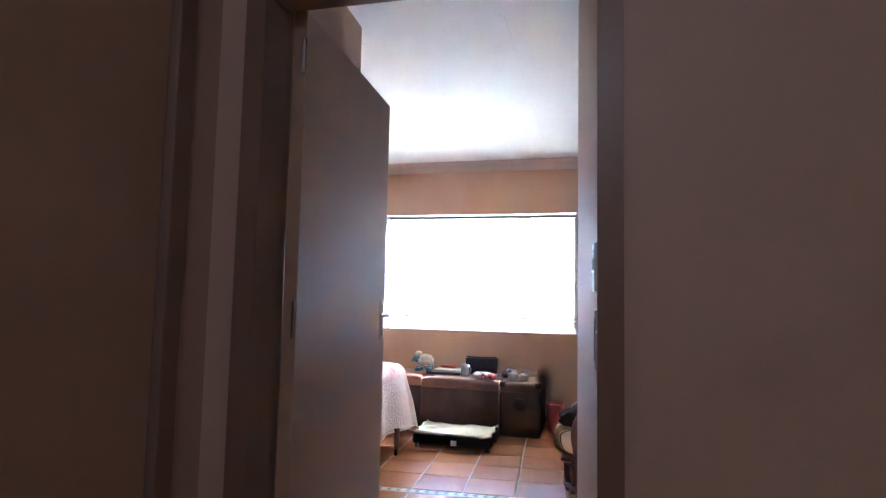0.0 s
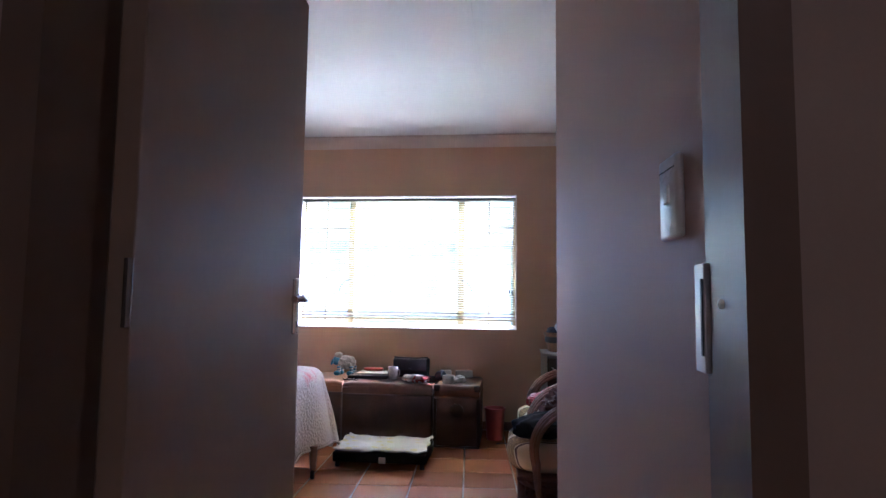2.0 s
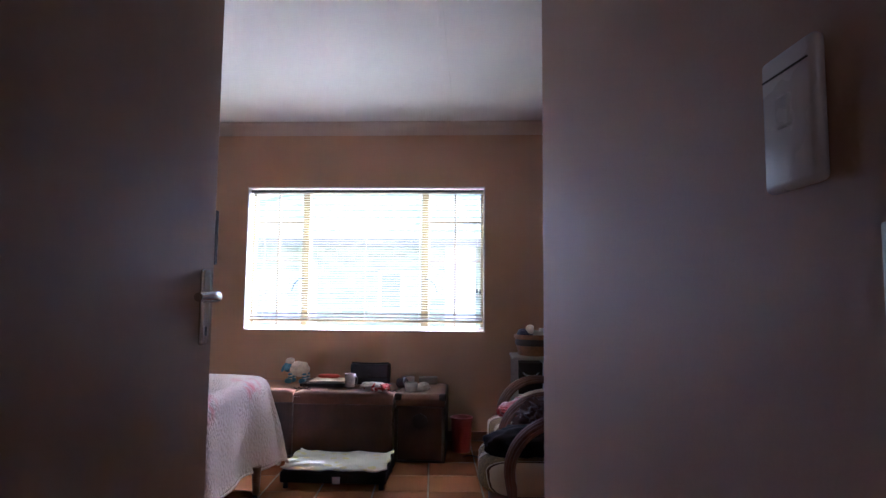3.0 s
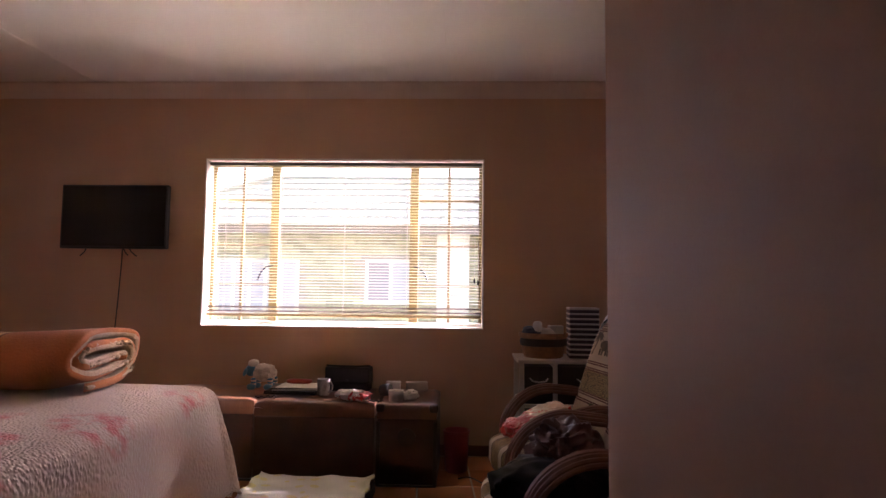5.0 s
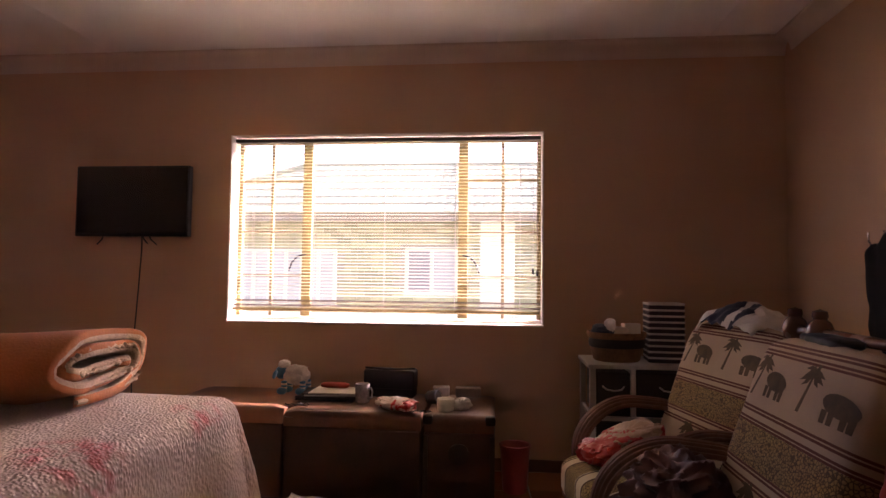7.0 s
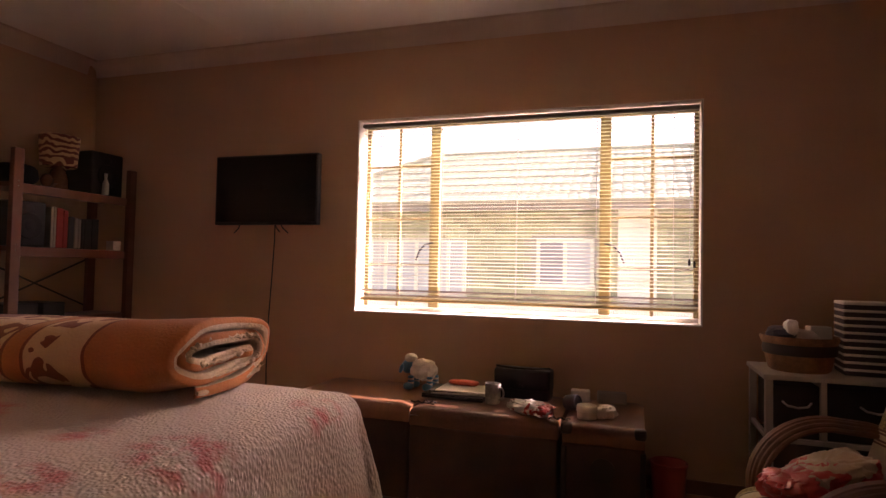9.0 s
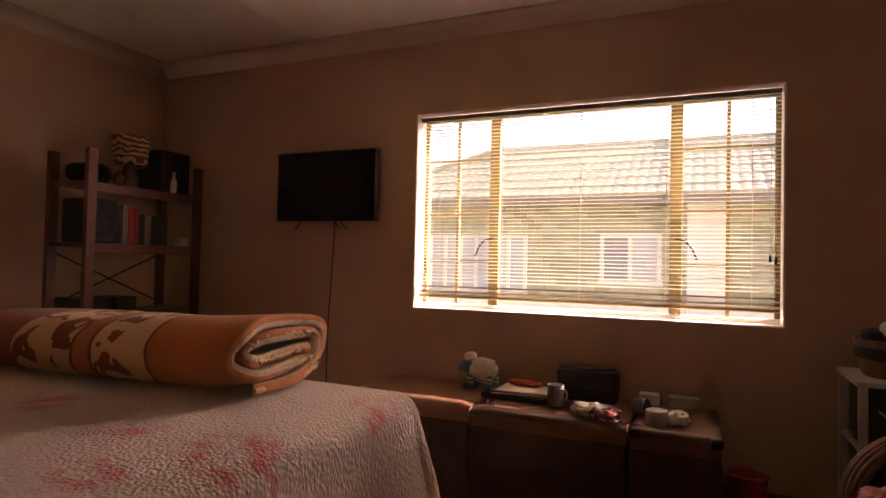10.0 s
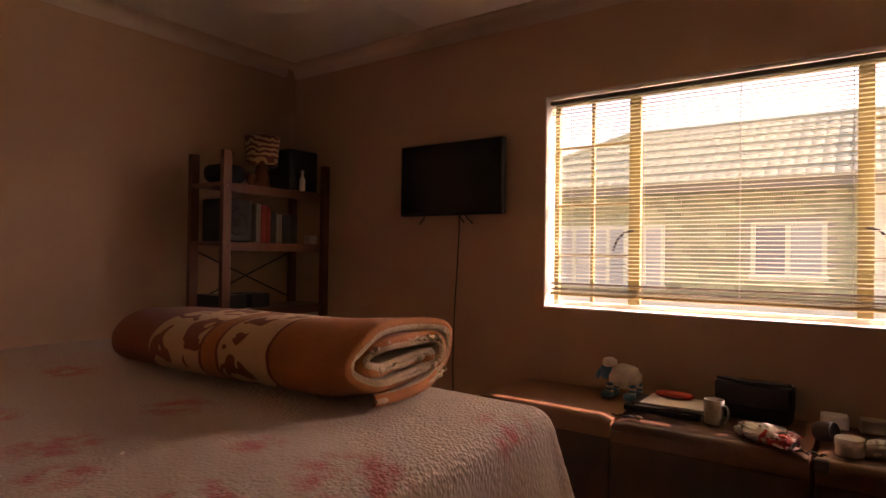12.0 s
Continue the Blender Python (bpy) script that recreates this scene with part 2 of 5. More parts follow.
cream = maths(nt, "MAXIMUM", band(-0.555, -0.315), band(-0.945, -0.655))
motif = node(nt, "ShaderNodeTexNoise", Scale=9.0, Detail=1.0, Distortion=1.2)
nt.links.new(co, motif.inputs["Vector"])
leafy = maths(nt, "MULTIPLY", cream, maths(nt, "GREATER_THAN", motif.outputs[0], 0.56))
edge = maths(nt, "MAXIMUM", maths(nt, "MAXIMUM", band(-0.315, -0.300), band(-0.570, -0.555)), maths(nt, "MAXIMUM", band(-0.655, -0.640), band(-3.0, -0.945)))
c1 = blend(nt, cream, base_of(b), (0.58, 0.37, 0.20))
c2 = blend(nt, maths(nt, "MAXIMUM", leafy, edge), c1, (0.21, 0.055, 0.018))
nt.links.new(c2, b.inputs["Base Color"])
TRIM = mat("blanket_trim", (0.56, 0.41, 0.25), 0.9, var=0.15, scale=30, fine=90, bump=0.8, dist=0.006, sheen=0.08)

# printed upholstery: cream with dark double lines and a mottled ochre band
PRINT = mat("printed_cotton", (0.41, 0.31, 0.21), 0.95, var=0.06, scale=6, fine=170, bump=0.3)
nt, b, co = parts_of(PRINT)
sep = node(nt, "ShaderNodeSeparateXYZ")
nt.links.new(co, sep.inputs[0])
zz = sep.outputs[2]


def zband(lo, hi):
    return maths(nt, "MULTIPLY", maths(nt, "GREATER_THAN", zz, lo), maths(nt, "LESS_THAN", zz, hi))


crack = node(nt, "ShaderNodeTexVoronoi", Scale=95.0)
crack.feature = "DISTANCE_TO_EDGE"
nt.links.new(co, crack.inputs["Vector"])
mott = blend(nt, maths(nt, "LESS_THAN", crack.outputs["Distance"], 0.11), (0.30, 0.20, 0.075), (0.09, 0.055, 0.025))
ochre = None
for lo, hi in ((-0.062, 0.048), (-0.60, -0.50)):
    z1 = zband(lo, hi)
    ochre = z1 if ochre is None else maths(nt, "MAXIMUM", ochre, z1)
lines = None
for z0 in (0.308, 0.297, 0.281, 0.270, 0.097, 0.086, 0.062, 0.052, -0.066, -0.077, -0.101, -0.112):
    z1 = zband(z0 - 0.0036, z0 + 0.0036)
    lines = z1 if lines is None else maths(nt, "MAXIMUM", lines, z1)
c1 = blend(nt, ochre, base_of(b), mott)
nt.links.new(blend(nt, lines, c1, (0.10, 0.028, 0.012)), b.inputs["Base Color"])
# seat print: mottled ochre with cream stripes
SEAT = mat("printed_seat", (0.36, 0.25, 0.11), 0.95, var=0.1, scale=6, fine=170, bump=0.3)
nt, b, co = parts_of(SEAT)
sep = node(nt, "ShaderNodeSeparateXYZ")
nt.links.new(co, sep.inputs[0])
crack = node(nt, "ShaderNodeTexVoronoi", Scale=95.0)
crack.feature = "DISTANCE_TO_EDGE"
nt.links.new(co, crack.inputs["Vector"])
c1 = blend(nt, maths(nt, "LESS_THAN", crack.outputs["Distance"], 0.10), base_of(b), (0.12, 0.08, 0.04))
saw = maths(nt, "FRACT", maths(nt, "MULTIPLY", maths(nt, "ADD", sep.outputs[1], 0.03), 5.2))
c2 = blend(nt, maths(nt, "GREATER_THAN", saw, 0.62), c1, (0.60, 0.51, 0.38))
dark = maths(nt, "MAXIMUM", maths(nt, "COMPARE", saw, 0.62), maths(nt, "COMPARE", saw, 0.95))
for nd in nt.nodes:
    if nd.type == "MATH" and nd.operation == "COMPARE":
        nd.inputs[2].default_value = 0.025
nt.links.new(blend(nt, dark, c2, (0.07, 0.03, 0.02)), b.inputs["Base Color"])
MOTIF = mat("printed_motif", (0.095, 0.066, 0.034), 0.95, var=0.25, scale=20, fine=120)

# lamp shade with wavy bands, printed mat
SHADE = mat("banded_shade", (0.50, 0.32, 0.18), 0.8, var=0.1)
nt, b, co = parts_of(SHADE)
wv = node(nt, "ShaderNodeTexWave", Scale=8.0, Distortion=14.0)
wv.bands_direction = "Z"
nt.links.new(co, wv.inputs["Vector"])
nt.links.new(blend(nt, maths(nt, "GREATER_THAN", wv.outputs[1], 0.5), base_of(b), (0.14, 0.03, 0.02)), b.inputs["Base Color"])
MATCLOTH = mat("printed_mat", (0.64, 0.62, 0.59), 0.9, var=0.05, fine=150, bump=0.3)
nt, b, co = parts_of(MATCLOTH)
spots = node(nt, "ShaderNodeTexVoronoi", Scale=11.0)
nt.links.new(co, spots.inputs["Vector"])
nt.links.new(blend(nt, maths(nt, "MULTIPLY", maths(nt, "LESS_THAN", spots.outputs["Distance"], 0.30), 0.75), base_of(b), (0.62, 0.55, 0.22)), b.inputs["Base Color"])


# ---- shape helpers ----
def part(name, bm, material, parent=None, label="", smooth=False):
    me = bpy.data.meshes.new(name)
    bmesh.ops.recalc_face_normals(bm, faces=bm.faces)
    bm.to_mesh(me)
    bm.free()
    for m in material if isinstance(material, (list, tuple)) else (material,):
        me.materials.append(m)
    if smooth:
        me.shade_smooth()
        me.set_sharp_from_angle(angle=radians(42))
    ob = new(name, me)
    if parent is not None:
        ob.parent = parent
    if label:
        tagged(ob, label)
    return ob


def thing(name, at, label, category, rz=0.0, group="", kind=""):
    ob = new(name)
    ob.empty_display_size = 0.1
    ob.matrix_world = pose(*at, 0, 0, rz)
    return tagged(ob, label, category, group, kind)


def box(lo, hi, bev=0.0, seg=2, bm=None, mi=0, m=None):
    bm = bm or bmesh.new()
    c = [(a + b_) / 2 for a, b_ in zip(lo, hi)]
    s = [abs(b_ - a) for a, b_ in zip(lo, hi)]
    t = (m or Matrix()) @ Matrix.Translation(c) @ Matrix.Diagonal((*s, 1))
    vs = bmesh.ops.create_cube(bm, size=1, matrix=t)["verts"]
    if bev:
        es = list({e for v in vs for e in v.link_edges})
        made = bmesh.ops.bevel(bm, geom=es, offset=min(bev, min(s) * 0.49), segments=seg, profile=0.5, affect="EDGES")
        fs = made["faces"]
    if mi:
        for v in vs:
            if v.is_valid:
                for f in v.link_faces:
                    f.material_index = mi
    return bm


def prism(poly, z0, z1, bm=None):
    bm = bm or bmesh.new()
    lo = [bm.verts.new((x, y, z0)) for x, y in poly]
    hi = [bm.verts.new((x, y, z1)) for x, y in poly]
    n = len(poly)
    bm.faces.new(lo[::-1]), bm.faces.new(hi)
    for i in range(n):
        bm.faces.new((lo[i], lo[(i + 1) % n], hi[(i + 1) % n], hi[i]))
    return bm


def lathe(profile, seg=24, bm=None, m=None, mi=0):
    """Turns (radius, height) pairs about z."""
    bm = bm or bmesh.new()
    m = m or Matrix()
    rings = []
    for r, z in profile:
        if r < 1e-5:
            rings.append([bm.verts.new(m @ Vector((0, 0, z)))])
        else:
            rings.append([bm.verts.new(m @ Vector((r * math.cos(6.28318 * i / seg), r * math.sin(6.28318 * i / seg), z))) for i in range(seg)])
    for a, c in zip(rings, rings[1:]):
        for i in range(seg):
            j = (i + 1) % seg
            if len(a) == 1 and len(c) > 1:
                f = bm.faces.new((a[0], c[i], c[j]))
            elif len(c) == 1 and len(a) > 1:
                f = bm.faces.new((a[i], a[j], c[0]))
            elif len(a) > 1:
                f = bm.faces.new((a[i], a[j], c[j], c[i]))
            else:
                continue
            f.material_index = mi
    return bm


def tube(points, r, seg=8, bm=None, mi=0):
    """A rod along points; r a number or one number a point."""
    bm = bm or bmesh.new()
    pts = [Vector(p) for p in points]
    rr = r if isinstance(r, (list, tuple)) else [r] * len(pts)
    rings, side = [], None
    for i, p in enumerate(pts):
        d = (pts[min(i + 1, len(pts) - 1)] - pts[max(i - 1, 0)]).normalized()
        if side is None:
            side = d.cross(Vector((0.13, 0.29, 0.95)) if abs(d.z) < 0.9 else Vector((1, 0.2, 0))).normalized()
        side = (side - d * side.dot(d)).normalized()
        up = d.cross(side)
        rings.append([bm.verts.new(p + rr[i] * (math.cos(6.28318 * k / seg) * side + math.sin(6.28318 * k / seg) * up)) for k in range(seg)])
    for a, c in zip(rings, rings[1:]):
        for k in range(seg):
            bm.faces.new((a[k], a[(k + 1) % seg], c[(k + 1) % seg], c[k])).material_index = mi
    bm.faces.new(rings[0][::-1]).material_index = mi
    bm.faces.new(rings[-1]).material_index = mi
    return bm


def soft(size, p=4.0, n=20, m=None, bm=None, lump=0.0, freq=6.0, mi=0):
    """A cushion-like body: a superellipsoid of the given half sizes, made uneven by lump."""
    bm = bm or bmesh.new()
    m = m or Matrix()
    e = 2.0 / p

    def sp(v):
        return math.copysign(abs(v) ** e, v)
    rings = []
    for i in range(1, n):
        a = -math.pi / 2 + math.pi * i / n
        ring = []
        for k in range(2 * n):
            o = math.pi * k / n
            v = Vector((sp(math.cos(a)) * sp(math.cos(o)) * size[0], sp(math.cos(a)) * sp(math.sin(o)) * size[1], sp(math.sin(a)) * size[2]))
            if lump:
                q = v * freq + Vector((3.1, 1.7, 0.4)) * size[0] * 10
                v *= 1 + lump * (noise.noise(q) + 0.7 * (0.5 - abs(noise.noise(q * 1.9 + Vector((5, 1, 2)))) * 2) + 0.25 * noise.noise(q * 4.3))
            ring.append(bm.verts.new(m @ v))
        rings.append(ring)
    ends = [bm.verts.new(m @ Vector((0, 0, s * size[2]))) for s in (-1, 1)]
    w = 2 * n
    for a, c in zip(rings, rings[1:]):
        for k in range(w):
            bm.faces.new((a[k], a[(k + 1) % w], c[(k + 1) % w], c[k])).material_index = mi
    for k in range(w):
        bm.faces.new((ends[0], rings[0][(k + 1) % w], rings[0][k])).material_index = mi
        bm.faces.new((ends[1], rings[-1][k], rings[-1][(k + 1) % w])).material_index = mi
    return bm


def arc(cx, cz, rx, rz, a0, a1, y, n=14):
    return [(cx + rx * math.cos(radians(a0 + (a1 - a0) * i / n)), y, cz + rz * math.sin(radians(a0 + (a1 - a0) * i / n))) for i in range(n + 1)]


def setting(name, bm, material, label, category, smooth=False):
    return tagged(part(name, bm, material, None, "", smooth), label, category, "", "structure")

# ---- structure ----
CEILING = 2.575
WY = 5.636                        # inner face of the window wall
WIN = (-1.902, 0.082, 0.855, 2.045)
LEFT, RIGHT, BACK = -4.03, 1.487, 2.49

bm = bmesh.new()
for x0, x1, z0, z1 in ((LEFT - 0.15, WIN[0], 0, CEILING), (WIN[1], RIGHT + 0.15, 0, CEILING), (WIN[0], WIN[1], 0, WIN[2]), (WIN[0], WIN[1], WIN[3], CEILING)):
    box((x0, WY, z0), (x1, WY + 0.23, z1), bm=bm)
setting("wall_north", bm, WALL, "beige painted wall with a wide window opening", "wall")
setting("wall_west", box((LEFT - 0.15, BACK, 0), (LEFT, WY, CEILING)), WALL, "plain beige painted bedroom wall", "wall")
setting("wall_east", box((RIGHT, BACK, 0), (RIGHT + 0.15, WY, CEILING)), WALL, "plain beige painted bedroom wall behind the armchairs", "wall")
setting("wall_entry_east", prism([(0.277, 1.192), (0.182, 2.504), (RIGHT + 0.15, 2.504), (RIGHT + 0.15, 2.39), (0.31, 2.39), (0.395, 1.192)], 0, CEILING), WALL,
        "beige wall beside the bedroom door with a light switch", "wall")
setting("wall_entry_west", prism([(-0.82, 1.192), (-0.95, 1.192), (-1.04, 2.37), (LEFT - 0.15, 2.37), (LEFT - 0.15, BACK), (-0.915, BACK)], 0, CEILING), WALL,
        "beige wall behind the open bedroom door", "wall")
bm = box((-0.95, 1.06, 0), (-0.606, 1.19, CEILING))
box((0.30, 1.06, 0), (1.25, 1.19, CEILING), bm=bm)
box((-0.606, 1.06, 2.003), (0.30, 1.19, CEILING), bm=bm)
setting("wall_door", bm, HALLWALL, "beige passage wall around the bedroom doorway", "wall")
HX = -0.72
bm = box((HX - 0.15, 0.94, 0), (HX, 1.06, CEILING))
box((HX - 0.15, -2.4, 0), (HX, 0.06, CEILING), bm=bm)
box((HX - 0.15, 0.06, 2.075), (HX, 0.94, CEILING), bm=bm)
setting("wall_hall_west", bm, HALLWALL, "beige passage wall with a closed door", "wall")
setting("wall_hall_east", box((1.10, -2.4, 0), (1.25, 1.06, CEILING)), HALLWALL, "plain beige passage wall", "wall")
setting("wall_hall_south", box((HX - 0.15, -2.55, 0), (1.25, -2.4, CEILING)), HALLWALL, "plain beige wall closing the passage", "wall")
bm = box((LEFT - 0.15, -2.55, CEILING), (RIGHT + 0.15, WY + 0.23, CEILING + 0.12))
setting("ceiling", bm, CEIL, "white painted ceiling board with cover strips", "ceiling")
bm = bmesh.new()
for x0 in (-2.70, -0.19, 1.05):
    box((x0 - 0.016, 2.505, CEILING - 0.003), (x0 + 0.016, WY - 0.085, CEILING), 0.002, 1, bm)
setting("trim_ceiling", bm, CEIL, "thin white cover strips over the ceiling joints", "trim")


def coving(name, a, c, inward):
    """Cornice between two wall points, curved from wall to ceiling."""
    a, c, n = Vector((*a, 0)), Vector((*c, 0)), Vector((*inward, 0))
    prof = [(0.0, 0.095), (0.006, 0.095), (0.012, 0.082)] + [(0.012 + 0.06 * (1 - math.cos(radians(q))), 0.082 - 0.065 * math.sin(radians(q))) for q in range(15, 91, 15)] + [(0.088, 0.012), (0.09, 0.0), (0.0, 0.0)]
    bm = bmesh.new()
    ends = [[bm.verts.new(p + n * u + Vector((0, 0, CEILING - 0.001 - v))) for u, v in prof] for p in (a, c)]
    k = len(prof)
    for i in range(k):
        bm.faces.new((ends[0][i], ends[0][(i + 1) % k], ends[1][(i + 1) % k], ends[1][i]))
    bm.faces.new(ends[0][::-1]), bm.faces.new(ends[1])
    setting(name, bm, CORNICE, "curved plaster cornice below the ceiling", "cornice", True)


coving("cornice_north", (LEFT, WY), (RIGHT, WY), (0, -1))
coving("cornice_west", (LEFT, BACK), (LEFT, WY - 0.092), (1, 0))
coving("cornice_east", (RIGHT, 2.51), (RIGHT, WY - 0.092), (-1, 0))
bm = box((LEFT, WY - 0.012, 0.004), (RIGHT, WY, 0.075), 0.003, 1)
box((LEFT, BACK, 0.004), (LEFT + 0.012, WY - 0.014, 0.075), 0.003, 1, bm)
box((RIGHT - 0.012, 2.51, 0.004), (RIGHT, WY - 0.014, 0.075), 0.003, 1, bm)
setting("baseboard", bm, SKIRT, "low brown tile skirting along the bedroom walls", "baseboard")

# ---- door frame and door ----
bm = prism([(0.266, 1.035), (0.322, 1.035), (0.322, 1.058), (0.298, 1.058), (0.298, 1.192), (0.276, 1.197), (0.276, 1.150), (0.266, 1.150)], 0, 1.996)
frame_thing = thing("door_1", (0, 0, 0), "pressed steel door frame painted brown-beige with a chrome strike plate", "door frame", kind="structure")
part("jamb", bm, FRAME, frame_thing)
bm = prism([(-0.572, 1.035), (-0.630, 1.035), (-0.630, 1.058), (-0.604, 1.058), (-0.604, 1.192), (-0.582, 1.197), (-0.582, 1.150), (-0.572, 1.150)], 0, 1.996)
part("jamb", bm, FRAME, frame_thing)
bm = box((-0.630, 1.035, 1.998), (0.322, 1.058, 2.045), 0.003)
box((-0.5715, 1.0585, 1.976), (0.2655, 1.150, 2.001), 0.002, 1, bm)
part("head", bm, FRAME, frame_thing)
bm = box((0.2605, 1.157, 1.028), (0.2755, 1.196, 1.168), 0.002)
part("strike_plate", bm, WORNMETAL, frame_thing, "worn chrome strike plate")
part("latch_hole", box((0.2590, 1.161, 1.050), (0.2612, 1.168, 1.148)), BLACK_PLASTIC, frame_thing)
part("buffer", lathe([(0.0, 0.0), (0.006, 0.0), (0.006, 0.004), (0.0, 0.006)], 12, m=pose(0.266, 1.107, 1.116, 0, -90, 0)), WHITE_PLASTIC, frame_thing)

# leaf, open into the room
leaf_at = pose(-0.531, 1.185, 0.012, 0, 0, 3.7)
door = thing("open_door", (0, 0, 0), "plain beige painted flush door standing open with a chrome lever handle", "door")
door.matrix_world = leaf_at
part("leaf", box((-0.040, 0.0, 0.0), (0.0, 0.862, 1.984), 0.0025, 2), DOOR, door)
bm = box((0.0, 0.784, 1.003), (0.010, 0.824, 1.159), 0.007, 3)
hp = part("handle_plate", bm, STEEL, door, "chrome lever handle plate")
bm = tube([(0.005, 0.804, 1.100), (0.020, 0.804, 1.100), (0.030, 0.800, 1.101), (0.035, 0.788, 1.102), (0.036, 0.748, 1.103), (0.034, 0.695, 1.101)], [0.010, 0.010, 0.011, 0.011, 0.0105, 0.009], 12)
part("lever", bm, STEEL, hp, "", True)
part("keyhole", box((0.0095, 0.799, 1.022), (0.0115, 0.805, 1.040), 0.001, 1), BLACK_PLASTIC, hp)
for z in (0.24, 1.06, 1.80):
    bm = lathe([(0, 0), (0.0065, 0), (0.0065, 0.10), (0, 0.10)], 10, m=pose(-0.004, -0.006, z))
    part("hinge", bm, STEEL, door)
part("lock_face", box((-0.030, 0.8615, 0.99), (-0.010, 0.8635, 1.17), 0.001, 1), STEEL, door)

# closed passage door
closed = thing("closed_door", (HX, 0.0, 0.0), "closed flush door with glossy beige-brown paint in a dark frame", "door")
part("leaf", box((-0.05, 0.105, 0.012), (-0.012, 0.882, 2.030), 0.003), DOOR, closed)
for y0, y1 in ((0.885, 0.945), (0.045, 0.10)):
    part("frame", box((-0.06, y0, 0.0), (0.012, y1, 2.075), 0.004), FRAME, closed)
part("frame", box((-0.06, 0.1005, 2.033), (0.012, 0.8845, 2.080), 0.004), FRAME, closed)
part("handle_plate", box((-0.012, 0.13, 0.98), (-0.006, 0.17, 1.15), 0.003), STEEL, closed)

# passage ceiling lamp
GLOW = bpy.data.materials.new("lamp_glass")
GLOW.use_nodes = True
gb = GLOW.node_tree.nodes["Principled BSDF"]
gb.inputs["Base Color"].default_value = (0.9, 0.87, 0.8, 1)
gb.inputs["Emission Color"].default_value = (1.0, 0.85, 0.62, 1)
gb.inputs["Emission Strength"].default_value = 1.2
hl = thing("ceiling_lamp", (0.15, -1.35, CEILING), "round white glass ceiling lamp in the passage", "lamp")
part("globe", lathe([(0, -0.165), (0.06, -0.155), (0.105, -0.115), (0.12, -0.07), (0.105, -0.025), (0.09, -0.012), (0, -0.012)], 24), GLOW, hl, "lit white glass globe", True)
part("rose", lathe([(0, -0.012), (0.10, -0.012), (0.11, 0.0), (0, 0.0)], 24), WHITE_PLASTIC, hl, "", True)

# light switch
sw = thing("light_switch", (0.2690, 1.303, 1.212), "white rounded light switch on the wall by the door", "light switch", rz=3.6)
part("plate", box((-0.014, -0.040, 0.0), (0.0, 0.040, 0.128), 0.010, 4), WHITE_PLASTIC, sw, "", True)
part("rocker", box((-0.018, -0.010, 0.055), (-0.0135, 0.010, 0.085), 0.002, 2), WHITE_PLASTIC, sw)
part("seam", box((-0.0152, -0.034, 0.106), (-0.0138, 0.034, 0.1075)), BLACK_PLASTIC, sw)

# ---- window ----
win = thing("window_1", (0, 0, 0), "wide steel-framed window with small side casements", "window", kind="structure")
GY = 5.775
part("window_sill", box((WIN[0], WY + 0.001, WIN[2] + 0.001), (WIN[1], GY - 0.02, WIN[2] + 0.010), 0.003), REVEAL, win)
bm = box((WIN[0] + 0.001, WY - 0.004, WIN[3] - 0.006), (WIN[1] - 0.001, GY - 0.02, WIN[3] - 0.0005))
box((WIN[0] + 0.001, WY - 0.004, WIN[2] + 0.012), (WIN[0] + 0.010, GY - 0.02, WIN[3] - 0.0065), bm=bm)
box((WIN[1] - 0.010, WY - 0.004, WIN[2] + 0.012), (WIN[1] - 0.001, GY - 0.02, WIN[3] - 0.0065), bm=bm)
part("reveal", bm, REVEAL, win, "white painted window reveal")


def bar(x0, x1, z0, z1, y0=GY - 0.018, y1=GY + 0.018):
    return box((x0, y0, z0), (x1, y1, z1), 0.003, 1)


for x0, x1, z0, z1 in ((WIN[0], WIN[1], WIN[2], WIN[2] + 0.035), (WIN[0], WIN[1], WIN[3] - 0.035, WIN[3]), (WIN[0], WIN[0] + 0.035, WIN[2] + 0.036, WIN[3] - 0.036),
                       (WIN[1] - 0.035, WIN[1], WIN[2] + 0.036, WIN[3] - 0.036), (-1.462, -1.400, WIN[2] + 0.036, WIN[3] - 0.036), (-0.447, -0.385, WIN[2] + 0.036, WIN[3] - 0.036)):
    part("window_frame", bar(x0, x1, z0, z1), REVEAL if z1 < 1.0 else WINSTEEL, win)
for xc, x0, x1 in ((-1.669, WIN[0] + 0.036, -1.463), (-0.165, -0.384, WIN[1] - 0.036)):
    part("glazing_bar", bar(xc - 0.010, xc + 0.010, WIN[2] + 0.036, WIN[3] - 0.036, GY - 0.012, GY + 0.012), WINSTEEL, win)
    for zc in (1.766, 1.440, 1.151):
        part("glazing_bar", bar(x0, xc - 0.0105, zc - 0.008, zc + 0.008, GY - 0.011, GY + 0.011), WINSTEEL, win)
        part("glazing_bar", bar(xc + 0.0105, x1, zc - 0.008, zc + 0.008, GY - 0.011, GY + 0.011), WINSTEEL, win)
for x0, x1 in ((WIN[0] + 0.02, -1.44), (-1.425, -0.425), (-0.41, WIN[1] - 0.02)):
    pane = part("pane", box((x0, GY - 0.002, WIN[2] + 0.02), (x1, GY + 0.002, WIN[3] - 0.02)), GLASS, win)
    pane.visible_shadow = False
for xh, s in ((-1.43, -1), (-0.416, 1)):
    bm = tube([(xh, GY - 0.03, 1.29), (xh + s * 0.05, GY - 0.045, 1.275), (xh + s * 0.085, GY - 0.05, 1.235), (xh + s * 0.105, GY - 0.05, 1.18)], 0.006, 8)
    part("window_handle", bm, BLACK_PLASTIC, win, "dark window catch", True)

